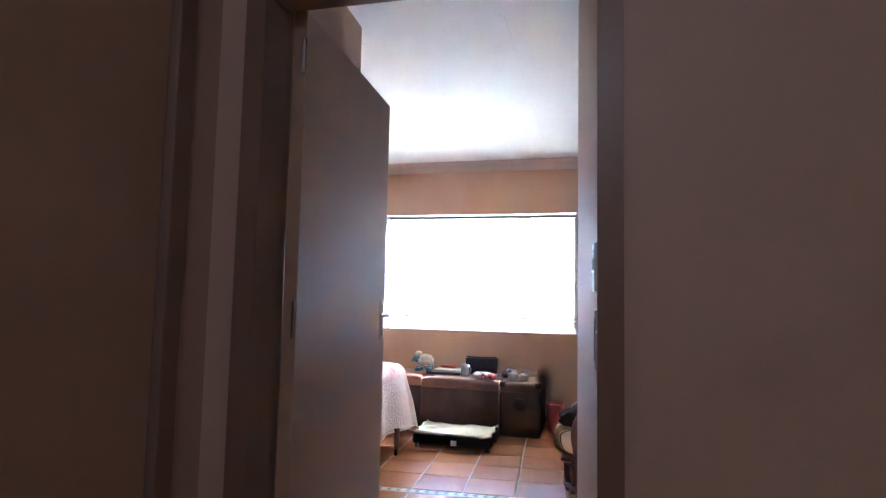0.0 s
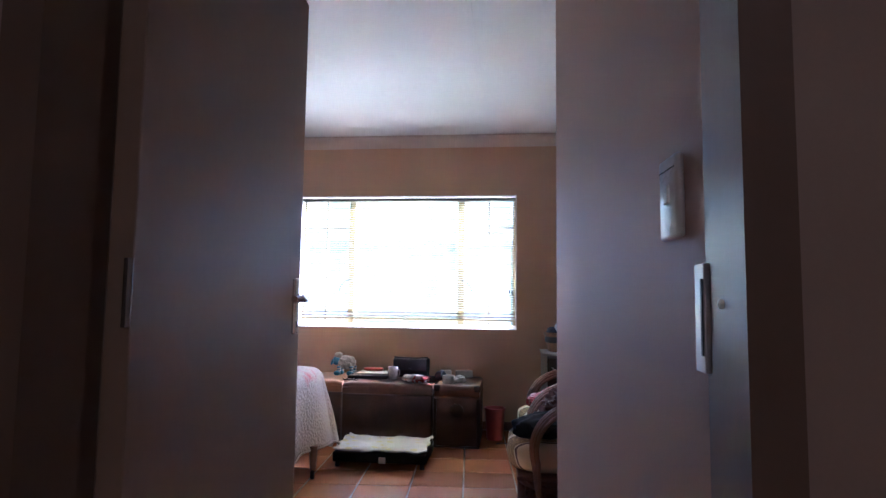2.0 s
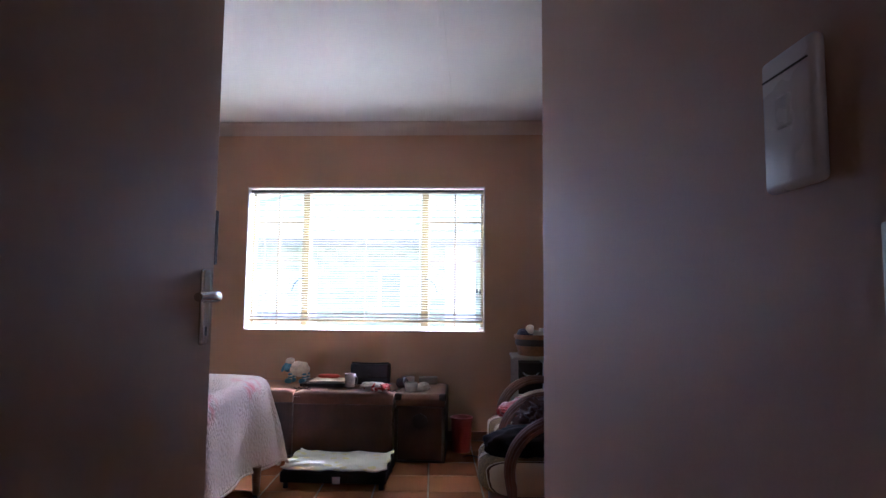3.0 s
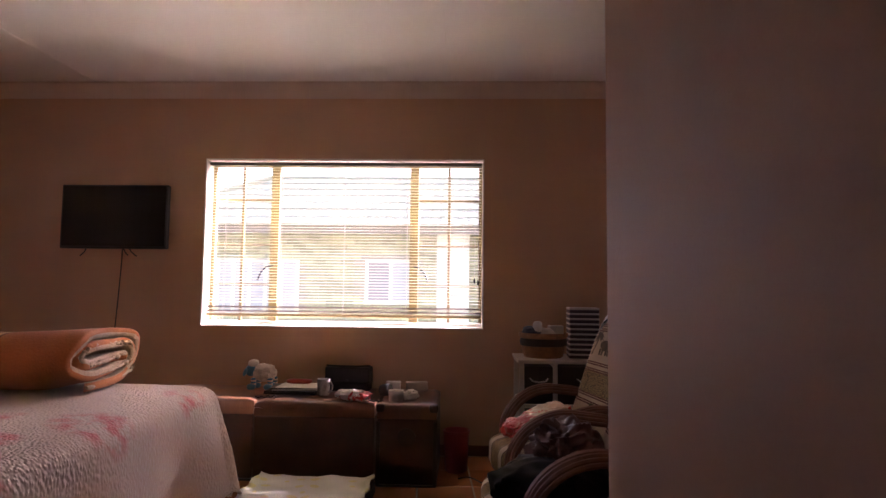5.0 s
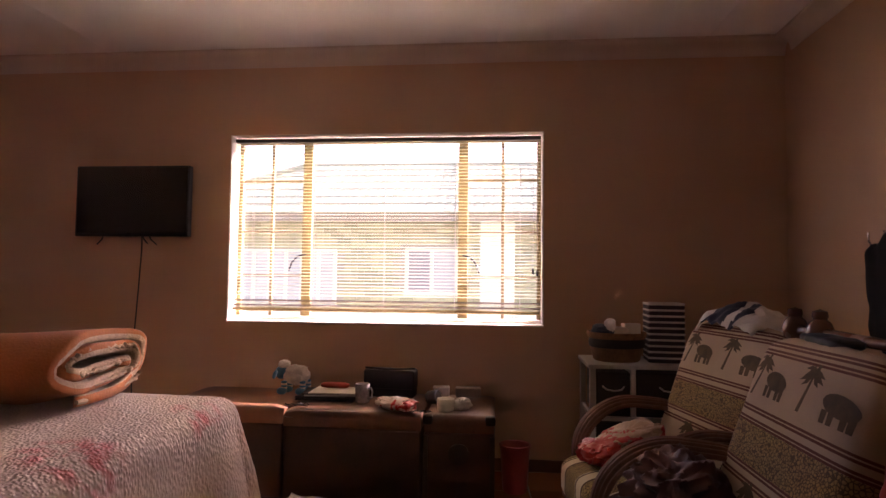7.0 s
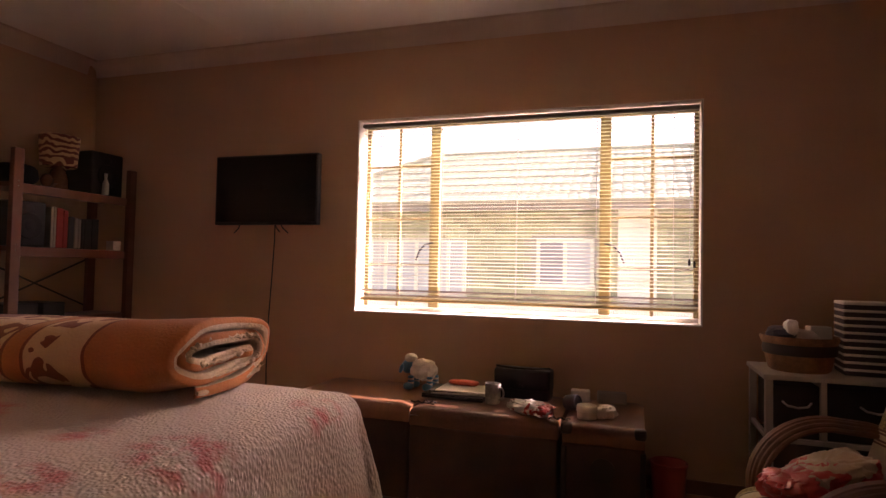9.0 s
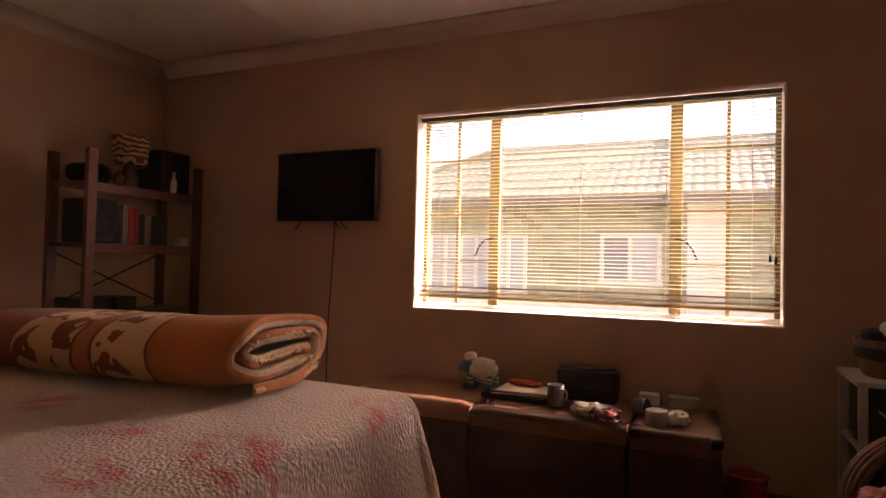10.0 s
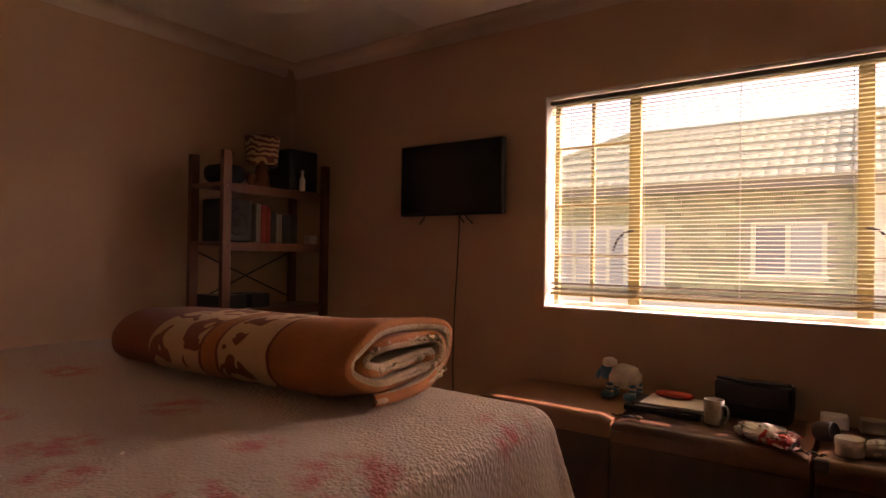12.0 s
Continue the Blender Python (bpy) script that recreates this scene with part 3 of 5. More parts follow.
# venetian blind
blind = thing("venetian_blind", (0, 0, 0), "lowered cream venetian blind with open slats in the window", "blind")
BY = 5.685
part("headrail", box((WIN[0] + 0.015, BY - 0.016, 2.003), (WIN[1] - 0.015, BY + 0.016, 2.027), 0.002), EAVE, blind)
slat_me = bpy.data.meshes.new("slat")
bm = bmesh.new()
w = 0.0158
curve = [(-w, -0.0016), (-w * 0.5, 0.0006), (0, 0.0014), (w * 0.5, 0.0006), (w, -0.0016)]
x0, x1 = WIN[0] + 0.018, WIN[1] - 0.018
row = [[[bm.verts.new((x, y, z + dz)) for y, z in curve] for x in (x0, x1)] for dz in (0.0, -0.0006)]
for lay in row:
    for i in range(4):
        bm.faces.new((lay[0][i], lay[0][i + 1], lay[1][i + 1], lay[1][i]))
for i in (0, 4):
    bm.faces.new((row[0][0][i], row[0][1][i], row[1][1][i], row[1][0][i]))
bmesh.ops.recalc_face_normals(bm, faces=bm.faces)
bm.to_mesh(slat_me)
bm.free()
slat_me.materials.append(SLAT)
slat_me.shade_smooth()
PITCH, TILT = 0.0205, 5.0
for i in range(48):
    ob = new("slat", slat_me)
    ob.parent = blind
    ob.matrix_basis = pose(0, BY, 1.990 - PITCH * i, TILT, 0, 0)
# dark slat copies whose colour holds the shade between the stacked slats
shaded_slat_me = slat_me.copy()
shaded_slat_me.materials[0] = SHADED_SLAT
for z, a, me in ((0.9960, -14, shaded_slat_me), (0.9900, -8, shaded_slat_me), (0.9790, 5, slat_me), (0.9660, -14, shaded_slat_me), (0.9600, -8, shaded_slat_me), (0.9520, 5, slat_me)):
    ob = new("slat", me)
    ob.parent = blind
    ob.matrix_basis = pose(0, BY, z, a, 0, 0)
rail_bm = box((WIN[0] + 0.018, BY - 0.011, 0.926), (WIN[1] - 0.018, BY + 0.011, 0.945), 0.005, 3)
part("bottom_rail", rail_bm, RAIL, blind, "ochre metal bottom rail", True)
for x in (-1.76, -1.36, -0.905, -0.46, -0.06):
    for dy in (-0.013, 0.013):
        part("ladder_cord", tube([(x, BY + dy, 1.996), (x, BY + dy, 0.940)], 0.0014, 5), CORD, blind)
for x, z in ((0.018, 1.205), (0.043, 1.195)):
    cordp = part("pull_cord", tube([(x, BY - 0.020, 1.99), (x + 0.003, BY - 0.022, 1.6), (x, BY - 0.021, z)], 0.0013, 5), CORD, blind)
    part("tassel", lathe([(0, 0.0), (0.006, 0.002), (0.007, 0.02), (0.004, 0.036), (0, 0.038)], 10, m=pose(x, BY - 0.021, z - 0.034)), BLACK_PLASTIC, cordp)

# ---- outside ----
setting("ground", box((-60, WY + 0.23, -0.25), (60, 300, -0.15)), PAVING, "pale sunlit paving between the houses", "ground")
HY = 11.5
house = thing("neighbour_house", (0, 0, 0), "sunlit face-brick house with a tiled hip roof and white windows", "house")
openings = [(-4.50, -2.86, 0.75, 1.62), (-1.68, -0.87, 0.95, 1.64)]
part("wall", box((-7.0, HY + 0.02, -0.15), (5.0, HY + 0.2, 2.15)), MORTAR, house)
verts, faces = [], []
row_h, blen = 0.085, 0.232
for j in range(27):
    z = -0.15 + j * row_h
    x = -7.0 + (0.5 * blen if j % 2 else 0)
    while x < 4.9:
        xa, xb, za, zb = x, x + blen - 0.012, z, z + row_h - 0.012
        x += blen
        if any(xb > a and xa < c and zb > e and za < f for a, c, e, f in openings):
            continue
        y0 = HY + random.uniform(-0.003, 0.003)
        k = len(verts)
        verts += [(xa, y0, za), (xb, y0, za), (xb, y0, zb), (xa, y0, zb), (xa, HY + 0.019, za), (xb, HY + 0.019, za), (xb, HY + 0.019, zb), (xa, HY + 0.019, zb)]
        faces += [(k, k + 1, k + 2, k + 3), (k, k + 4, k + 5, k + 1), (k + 1, k + 5, k + 6, k + 2), (k + 2, k + 6, k + 7, k + 3), (k + 3, k + 7, k + 4, k)]
me = bpy.data.meshes.new("brickwork")
me.from_pydata(verts, [], faces)
me.materials.append(BRICK)
bw = new("brickwork", me)
bw.parent = house
tagged(bw, "ochre face bricks with pale joints", "", "", "stuff")
for a, c, e, f in openings:
    wn_ = part("window", box((a - 0.05, HY - 0.02, e - 0.07), (c + 0.05, HY + 0.012, e), 0.006), HOUSEPLASTER, house, "white window with pale net curtains")
    n = 6 if c - a > 1.2 else 2
    for i in range(n + 1):
        x = a + (c - a) * i / n
        part("frame", box((x - 0.03, HY - 0.012, e + 0.001), (x + 0.03, HY + 0.018, f - 0.001), 0.004), HOUSEPLASTER, wn_)
    part("frame", box((a, HY - 0.010, f - 0.045), (c, HY + 0.017, f), 0.004), HOUSEPLASTER, wn_)
    for i in range(n):
        xa, xb = a + (c - a) * i / n + 0.03, a + (c - a) * (i + 1) / n - 0.03
        part("pane", box((xa, HY + 0.004, e), (xb, HY + 0.008, f - 0.045)), SHUTTER if n == 2 and i == 0 else CURTAIN, wn_)
# white band added low on the wall, standing in for glare under the blind
part("bright_band", box((-7.0, HY - 0.03, -0.15), (5.0, HY - 0.006, 0.60), 0.006), HOUSEPLASTER, house, "white band added for the bright strip below the blind")
part("pillar", box((-0.50, HY - 0.12, -0.15), (0.04, HY - 0.004, 2.14), 0.01), HOUSEPLASTER, house, "white plastered pillar")
part("fascia", box((-7.6, 10.98, 2.03), (5.6, 11.02, 2.17), 0.005), EAVE, house)
part("soffit", box((-7.6, 11.021, 2.10), (5.6, HY, 2.13)), EAVE, house)
# roof courses with rolled tiles; hipped at the west end
SL = math.tan(radians(28.6))
verts, faces = [], []
step, roll, ROWS = 0.30, 0.15, 7
for j in range(ROWS):
    ya, yb = 10.93 + j * step, 10.93 + (j + 1) * step + 0.03
    xa0 = -5.85 + j * step
    n = int((5.6 - xa0) / (roll / 8))
    k = len(verts)
    for i in range(n + 1):
        x = xa0 + i * roll / 8
        h = 0.011 * abs(math.sin(math.pi * x / roll)) ** 0.8
        for y, lift in ((ya, -0.004), (ya, 0.024), (yb, 0.003)):
            verts.append((x, y, 2.15 + (y - 10.93) * SL + (h if lift > 0 else 0.3 * h) + lift))
    for i in range(n):
        q = k + 3 * i
        faces += [(q, q + 3, q + 4, q + 1), (q + 1, q + 4, q + 5, q + 2)]
me = bpy.data.meshes.new("roof")
me.from_pydata(verts, [], faces)
me.materials.append(ROOFTILE)
roof = new("roof", me)
roof.parent = house
tagged(roof, "brown rolled concrete roof tiles in courses")
yr, zr = 10.93 + ROWS * step, 2.15 + ROWS * step * SL
part("ridge", tube([(-5.85 + ROWS * step, yr, zr), (5.6, yr, zr)], 0.045, 10), ROOFTILE, house)
part("hip", tube([(-5.9, 10.9, 2.17), (-5.85 + ROWS * step, yr, zr + 0.03)], 0.06, 10), ROOFTILE, house)
part("west_slope", prism([(-5.9, 10.9), (-5.85 + ROWS * step, yr), (-5.9, yr + ROWS * step)], 2.10, 2.16), ROOFTILE, house)

# ---- bed ----
bed = thing("bed", (0, 0, 0), "large double bed on wheeled wooden legs by the window", "bed")
BX0, BX1, BY0, BY1, BZ = -3.62, -1.312, 2.72, 4.315, 0.686
part("mattress", box((BX0, BY0 + 0.03, 0.36), (BX1 + 0.035, BY1 + 0.03, BZ - 0.055), 0.06, 4), MATTRESS, bed, "", True)
part("base", box((BX0, BY0 + 0.05, 0.20), (BX1 + 0.05, BY1 + 0.04, 0.355), 0.015, 2), BEDBASE, bed)
for x, y in ((-1.19, 4.06), (-1.19, 2.95), (-3.45, 4.06), (-3.45, 2.95)):
    leg = part("leg", lathe([(0, 0.055), (0.018, 0.055), (0.022, 0.11), (0.026, 0.20), (0, 0.20)], 14, m=pose(x, y, 0)), BEDWOOD, bed, "", True)
    part("castor", lathe([(0, -0.012), (0.022, -0.012), (0.027, -0.006), (0.027, 0.006), (0.022, 0.012), (0, 0.012)], 16, m=pose(x, y - 0.01, 0.0275, 0, 90, 20)), RUBBER, leg, "black rubber castor", True)

# quilt: a sheet laid over the mattress, hanging at the foot and both sides
HANG, RC = 0.53, 0.085


def over(d, flare):
    """Out and down for a length d of cloth past the edge."""
    if d < RC * 1.571:
        return RC * math.sin(d / RC), RC * (1 - math.cos(d / RC))
    return RC + flare * (d - RC * 1.571), RC + (d - RC * 1.571)


bm = bmesh.new()
us = np.concatenate([np.linspace(BX0, BX1, 84)[:-1], BX1 + np.linspace(0, HANG, 34)])
vs_ = np.concatenate([BY0 - np.linspace(HANG, 0, 30)[:-1], np.linspace(BY0, BY1, 58)[:-1], BY1 + np.linspace(0, HANG, 34)])
grid = []
for u in us:
    line = []
    for v in vs_:
        a = max(0.0, u - BX1)
        c = v - BY1 if v > BY1 else (BY0 - v if v < BY0 else 0.0)
        sy = 1 if v > BY1 else -1
        rho = math.hypot(a, c)
        if a > 0 and c > 0:
            rho = min(rho, 0.57 + 0.02 * math.sin(9 * math.atan2(c, a)))
        x, y, z = min(u, BX1), min(max(v, BY0), BY1), BZ
        if rho > 0:
            fx, fy = a / max(1e-6, math.hypot(a, c)), sy * c / max(1e-6, math.hypot(a, c))
            near_corner = min(1.0, max(0.0, (v - BY1 + 0.40) / 0.40))
            out, down = over(rho, 0.06 + 0.15 * near_corner ** 2)
            s = (y * 1.0 if a >= c else x * 1.0)
            fold = min(1.0, down / 0.35) * (0.020 * math.sin(s * 9.0 + 1.3) + 0.012 * math.sin(s * 17.0))
            if a > 0 and c > 0:
                fold += min(1.0, down / 0.3) * 0.03 * math.sin(5.0 * math.atan2(c, a))
            x += fx * (out + fold)
            y += fy * (out + fold)
            z -= down
        z += 0.008 * noise.noise(Vector((min(u, BX1) * 2.2, min(max(v, BY0), BY1) * 2.2, 0.3)))
        if rho == 0:
            edge_d = min(BX1 - u, BY1 - v, v - BY0)
            z -= 0.030 * math.exp(-max(0, edge_d) / 0.13)
        p = Vector((x, y, z))
        if rho > 0:
            p.z -= 0.030
        p += Vector((0, 0, 1)) * 0.0014 * noise.noise(Vector((u * 30, v * 22, 1.0))) + 0.0014 * Vector((1, 1, 0)) * noise.noise(Vector((u * 25, v * 25, 7.0)))
        line.append(bm.verts.new(p))
    grid.append(line)
for i in range(len(us) - 1):
    for j in range(len(vs_) - 1):
        bm.faces.new((grid[i][j], grid[i + 1][j], grid[i + 1][j + 1], grid[i][j + 1]))
hem_line = [line[-1].co.copy() for line in grid[30:]] + [q.co.copy() for q in grid[-1][-2::-1]]
quilt = tagged(part("quilt", bm, QUILT, None, "", True), "pale puckered cotton quilt with faded pink roses over the bed", "quilt")
part("hem", tube(hem_line, 0.007, 6), QUILT, quilt, "rolled cotton hem", True)
md = quilt.modifiers.new("thickness", "SOLIDIFY")
md.thickness, md.offset = 0.012, -1

# blanket folded into a flat roll, lying across the quilt
blk = thing("folded_blanket", (-1.58, 3.985, BZ + 0.008), "tan fleece blanket with cream leaf bands rolled on the quilt", "blanket", rz=1.5)
prof = []
for k in range(0, 151):
    turn = k / 150 * 2.25
    th = radians(-112 + 360 * turn)
    ry, rz_ = 0.262 - 0.046 * turn, 0.119 - 0.046 * turn
    if turn < 0.12:
        ry += 0.012 * (1 - turn / 0.12)
    e = 0.72
    cy, cz = math.copysign(abs(math.cos(th)) ** e, math.cos(th)), math.copysign(abs(math.sin(th)) ** e, math.sin(th))
    prof.append(Vector((0, ry * cy + 0.01, 0.137 + max(0.004, rz_) * cz + 0.004 * math.sin(4 * th))))
LEN = 1.25
bm = bmesh.new()
secs = []
for i in range(31):
    x = -LEN * i / 30
    inner, outer = [], []
    tuck = min(15, 4 * i)                 # the loose flap shows at the near end alone
    for k, p in enumerate(prof[max(q, tuck)] for q in range(len(prof))):
        d = (prof[min(max(k, tuck) + 1, len(prof) - 1)] - prof[max(max(k, tuck) - 1, 0)]).normalized()
        nrm = Vector((0, d.z, -d.y))
        w = 0.0205
        sag = 0.010 * noise.noise(Vector((x * 3, p.y * 4, p.z * 4))) + 0.012 * math.sin(x * 2.1)
        xx = x + (0.012 * math.sin(k * 0.31) if i == 0 else 0)
        squash = 1.0 - 0.12 * (i / 30)
        settle = 0.046 * tuck / 15 * (1 - p.z / 0.26)
        outer.append(bm.verts.new((xx, p.y + nrm.y * w + sag * 0.6, max(0.002, p.z * squash - settle + nrm.z * w + sag * p.z * 4))))
        inner.append(bm.verts.new((xx, p.y - nrm.y * w + sag * 0.6, max(0.001, p.z * squash - settle - nrm.z * w + sag * p.z * 4))))
    secs.append((outer, inner))
n = len(prof)
for (o1, i1), (o2, i2) in zip(secs, secs[1:]):
    for k in range(n - 1):
        bm.faces.new((o1[k], o1[k + 1], o2[k + 1], o2[k]))
        bm.faces.new((i1[k], i2[k], i2[k + 1], i1[k + 1])).material_index = 1
    for k in (0, n - 1):
        bm.faces.new((o1[k], o2[k], i2[k], i1[k]))
# puffed edge at both ends: the thick tan pile swells out between outside and lining
for (o, i_), s in ((secs[0], 1), (secs[-1], -1)):
    last = o
    for q in range(1, 6):
        a = math.pi * q / 6
        ring = []
        for k in range(n):
            mid, half = (o[k].co + i_[k].co) / 2, (o[k].co - i_[k].co) / 2
            bulge = 0.010 + 0.005 * noise.noise(Vector((k * 0.55, q * 0.9, 4.0)))
            ring.append(bm.verts.new(mid + half * math.cos(a) + Vector((s * bulge * math.sin(a), 0, 0))))
        for k in range(n - 1):
            bm.faces.new((last[k], last[k + 1], ring[k + 1], ring[k])).material_index = 0 if q < 4 or k < 12 else 1
        last = ring
    for k in range(n - 1):
        bm.faces.new((last[k], last[k + 1], i_[k + 1], i_[k])).material_index = 1
part("fleece", bm, [BLANKET, TRIM], blk, "", True)
# wrinkled binding on the inner turns and on the loose end
for k0, k1 in ((0, 16), (66, n)):
    bm = tube([(0.010 + 0.004 * math.sin(k * 1.7), p.y + 0.004 * math.sin(k * 2.3), max(0.012, p.z + 0.004 * math.sin(k * 3.1))) for k, p in enumerate(prof) if k0 <= k < k1],
              [0.0075 + 0.0025 * math.sin(k * 1.3) for k in range(k0, min(k1, n))], 8)
    part("binding", bm, TRIM, blk, "cream wrinkled edge binding", True)

# ---- trunks under the window ----


def lid_shape(w, d, h):
    """A lid whose front edge is well rounded and whose top sags a little."""
    prof = [(0.0, h - 0.081)] + [(0.040 - 0.040 * math.cos(radians(q)), h - 0.042 + 0.042 * math.sin(radians(q))) for q in range(0, 91, 10)]
    prof += [(d - 0.02, h), (d, h - 0.02), (d, h - 0.081)]
    bm = bmesh.new()
    secs = []
    for i in range(13):
        x = -w / 2 + w * i / 12
        inset = 0.012 if i in (0, 12) else 0.0
        secs.append([bm.verts.new((x, y if z < h - 0.06 else min(max(y, inset), d - inset), z - (inset if z > h - 0.03 else 0.0))) for y, z in prof])
    for a, c in zip(secs, secs[1:]):
        for k in range(len(prof)):
            bm.faces.new((a[k], a[(k + 1) % len(prof)], c[(k + 1) % len(prof)], c[k]))
    bm.faces.new(secs[0][::-1]), bm.faces.new(secs[-1])
    return bm


def trunk(at, size, label, lock, strap, top):
    w, d, h = size
    t = thing("trunk", at, label, "trunk", group="trunks under the window")
    # body takes the shaded leather, lid the lighter one
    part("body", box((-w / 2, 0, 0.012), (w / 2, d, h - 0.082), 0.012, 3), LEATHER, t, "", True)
    part("lid", lid_shape(w, d, h), top, t, "brown lid coloured lighter as a lit top", True)
    part("seam", box((-w / 2 + 0.013, 0.013, h - 0.086), (w / 2 - 0.013, d - 0.013, h - 0.076)), TRUNK_DARK, t)
    for sx in (-1, 1):
        if not strap:
            continue
        part("corner_strip", box((sx * (w / 2 - 0.008) - 0.012, -0.006, 0.010), (sx * (w / 2 - 0.008) + 0.012, 0.014, h - 0.095), 0.004), TRUNK_DARK, t, "dark leather edge strip")
        part("corner_cap", soft((0.026, 0.026, 0.024), 4, 8, pose(sx * (w / 2 - 0.018), 0.020, h - 0.022)), TRUNK_DARK, t, "dark metal corner cap", True)
    part("foot_rail", box((-w / 2, -0.004, 0.0), (w / 2, d, 0.014), 0.004), TRUNK_DARK, t)
    if lock:
        part("lock_plate", lathe([(0, 0.0), (0.052, 0.0), (0.052, 0.004), (0.030, 0.007), (0, 0.008)], 24, m=pose(0.0, 0.0, h * 0.60, 90, 0, 0)), TRUNK_DARK, t, "round dark lock plate", True)
    return t


trunk((-1.638, 5.015, 0), (0.695, 0.56, 0.465), "brown leather trunk with a lighter lid beside the bed", True, False, LIDLEATHER)
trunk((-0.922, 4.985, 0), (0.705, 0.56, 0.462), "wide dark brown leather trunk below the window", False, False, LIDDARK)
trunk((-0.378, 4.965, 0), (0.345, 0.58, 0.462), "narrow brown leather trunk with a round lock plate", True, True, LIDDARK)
TOP = 0.463

# low rest with a printed mat in front of the trunks
rest = thing("low_pet_bed", (-0.835, 4.33, 0), "low black framed pet bed in front of the trunks", "pet bed")
part("tray", box((-0.315, 0.0, 0.035), (0.315, 0.42, 0.100), 0.012, 3), BLACKCLOTH, rest, "", True)
for x in (-0.285, 0.285):
    for y in (0.03, 0.39):
        part("leg", lathe([(0, 0), (0.016, 0), (0.014, 0.04), (0, 0.04)], 10, m=pose(x, y, 0)), BLACK_PLASTIC, rest)
part("tag", box((0.0, -0.004, 0.035), (0.045, 0.001, 0.075), 0.001), PAPER, rest, "small white sewn label")
bm = bmesh.new()
grid = [[bm.verts.new((-0.31 + 0.62 * i / 24 + 0.006 * math.sin(j), 0.425 * j / 16 - 0.004, 0.106 + 0.012 * noise.noise(Vector((i * 0.3, j * 0.3, 2))) + (0.018 * (max(0, abs(i - 12) - 9) / 3) ** 2 if j > 8 else 0.012 * (max(0, abs(i - 12) - 9) / 3) ** 2))) for j in range(17)] for i in range(25)]
for i in range(24):
    for j in range(16):
        bm.faces.new((grid[i][j], grid[i + 1][j], grid[i + 1][j + 1], grid[i][j + 1]))
ob = tagged(part("printed_mat", bm, MATCLOTH, None, "", True), "white cloth mat printed with pale yellow shapes on the pet bed", "mat")
ob.matrix_world = pose(-0.835, 4.335, 0.004)
md = ob.modifiers.new("thickness", "SOLIDIFY")
md.thickness = 0.008

# red bin
binn = thing("waste_bin", (-0.095, 5.30, 0), "red plastic waste bin beside the trunk", "bin")
part("bucket", lathe([(0, 0.0), (0.062, 0.0), (0.067, 0.01), (0.080, 0.245), (0.077, 0.245), (0.064, 0.014), (0, 0.012)], 28), REDPLASTIC, binn, "", True)
part("rim", lathe([(0.079, 0.237), (0.085, 0.239), (0.086, 0.249), (0.080, 0.252), (0.076, 0.247), (0.079, 0.237)], 28), REDPLASTIC, binn, "", True)
bm = tube([(0.02 + 0.5 * q / 20 - 0.1, 5.12 + 0.05 * math.sin(q * 0.7) - 0.006 * q, 0.006) for q in range(21)], 0.004, 7)
tagged(part("floor_cable", bm, CABLE, None, "", True), "thin dark cable lying on the tiles", "cable")

# ---- things on the trunks ----
sheep = soft((0.080, 0.056, 0.056), 2.2, 20, pose(-1.363, 5.43, TOP + 0.106), lump=0.16, freq=38)
soft((0.038, 0.034, 0.040), 2.2, 12, pose(-1.448, 5.42, TOP + 0.122), sheep, 0.08, 30, 1)
soft((0.034, 0.032, 0.026), 2.2, 12, pose(-1.436, 5.42, TOP + 0.166), sheep, 0.18, 40)
soft((0.012, 0.012, 0.032), 2.2, 8, pose(-1.478, 5.385, TOP + 0.112, 20, 25, 0), sheep, mi=1)
for x, y in ((-1.423, 5.39), (-1.413, 5.46), (-1.313, 5.39), (-1.303, 5.46)):
    for k in range(4):
        soft((0.017, 0.017, 0.008), 2.5, 8, pose(x, y, TOP + 0.036 + 0.011 * k), sheep, mi=k % 2)
    soft((0.028, 0.032, 0.020), 2.5, 8, pose(x - 0.010, y - 0.008, TOP + 0.020), sheep, mi=1)
tagged(part("plush_toy", sheep, [PLUSH, PLUSHBLUE], None, "", True), "white plush toy with blue head and feet on the trunk", "plush toy")

lap = thing("laptop", (-1.13, 5.325, TOP), "closed dark laptop under papers on the trunk", "laptop", rz=-3)
part("base", box((-0.165, -0.11, 0.0), (0.165, 0.11, 0.014), 0.004), BLACK_PLASTIC, lap)
part("lid", box((-0.165, -0.11, 0.0145), (0.165, 0.11, 0.022), 0.003), BLACK_PLASTIC, lap)
pap = thing("paper_stack", (-1.11, 5.345, TOP + 0.0222), "loose white papers and a pale folder stacked on the laptop", "papers", rz=4)
for i, (dx, dy, a) in enumerate(((0, 0, 0), (-0.02, 0.012, 5), (0.03, -0.015, -4))):
    bm = box((-0.15, -0.10, 0.0), (0.15, 0.10, 0.007), 0.0015, 1, m=pose(dx, dy, 0.0072 * i, 0, 0, a))
    part("sheet", bm, PAPER if i != 1 else BOOKDARK, pap)
bm = soft((0.085, 0.036, 0.014), 3.5, 12, lump=0.05)
ob = tagged(part("orange_pouch", bm, ORANGECLOTH, None, "", True), "orange zipped pouch lying on the papers", "pouch")
ob.matrix_world = pose(-1.120, 5.40, TOP + 0.058, 0, 0, -6)
gl = thing("eyeglasses", (-1.235, 5.075, TOP), "folded dark eyeglasses near the trunk edge", "eyeglasses", rz=25)
part("frame", tube([(-0.06 + 0.005 * i, 0.012 * math.sin(i * 0.52), 0.012 + 0.006 * math.cos(i * 0.9)) for i in range(25)], 0.0028, 7), BLACK_PLASTIC, gl, "", True)
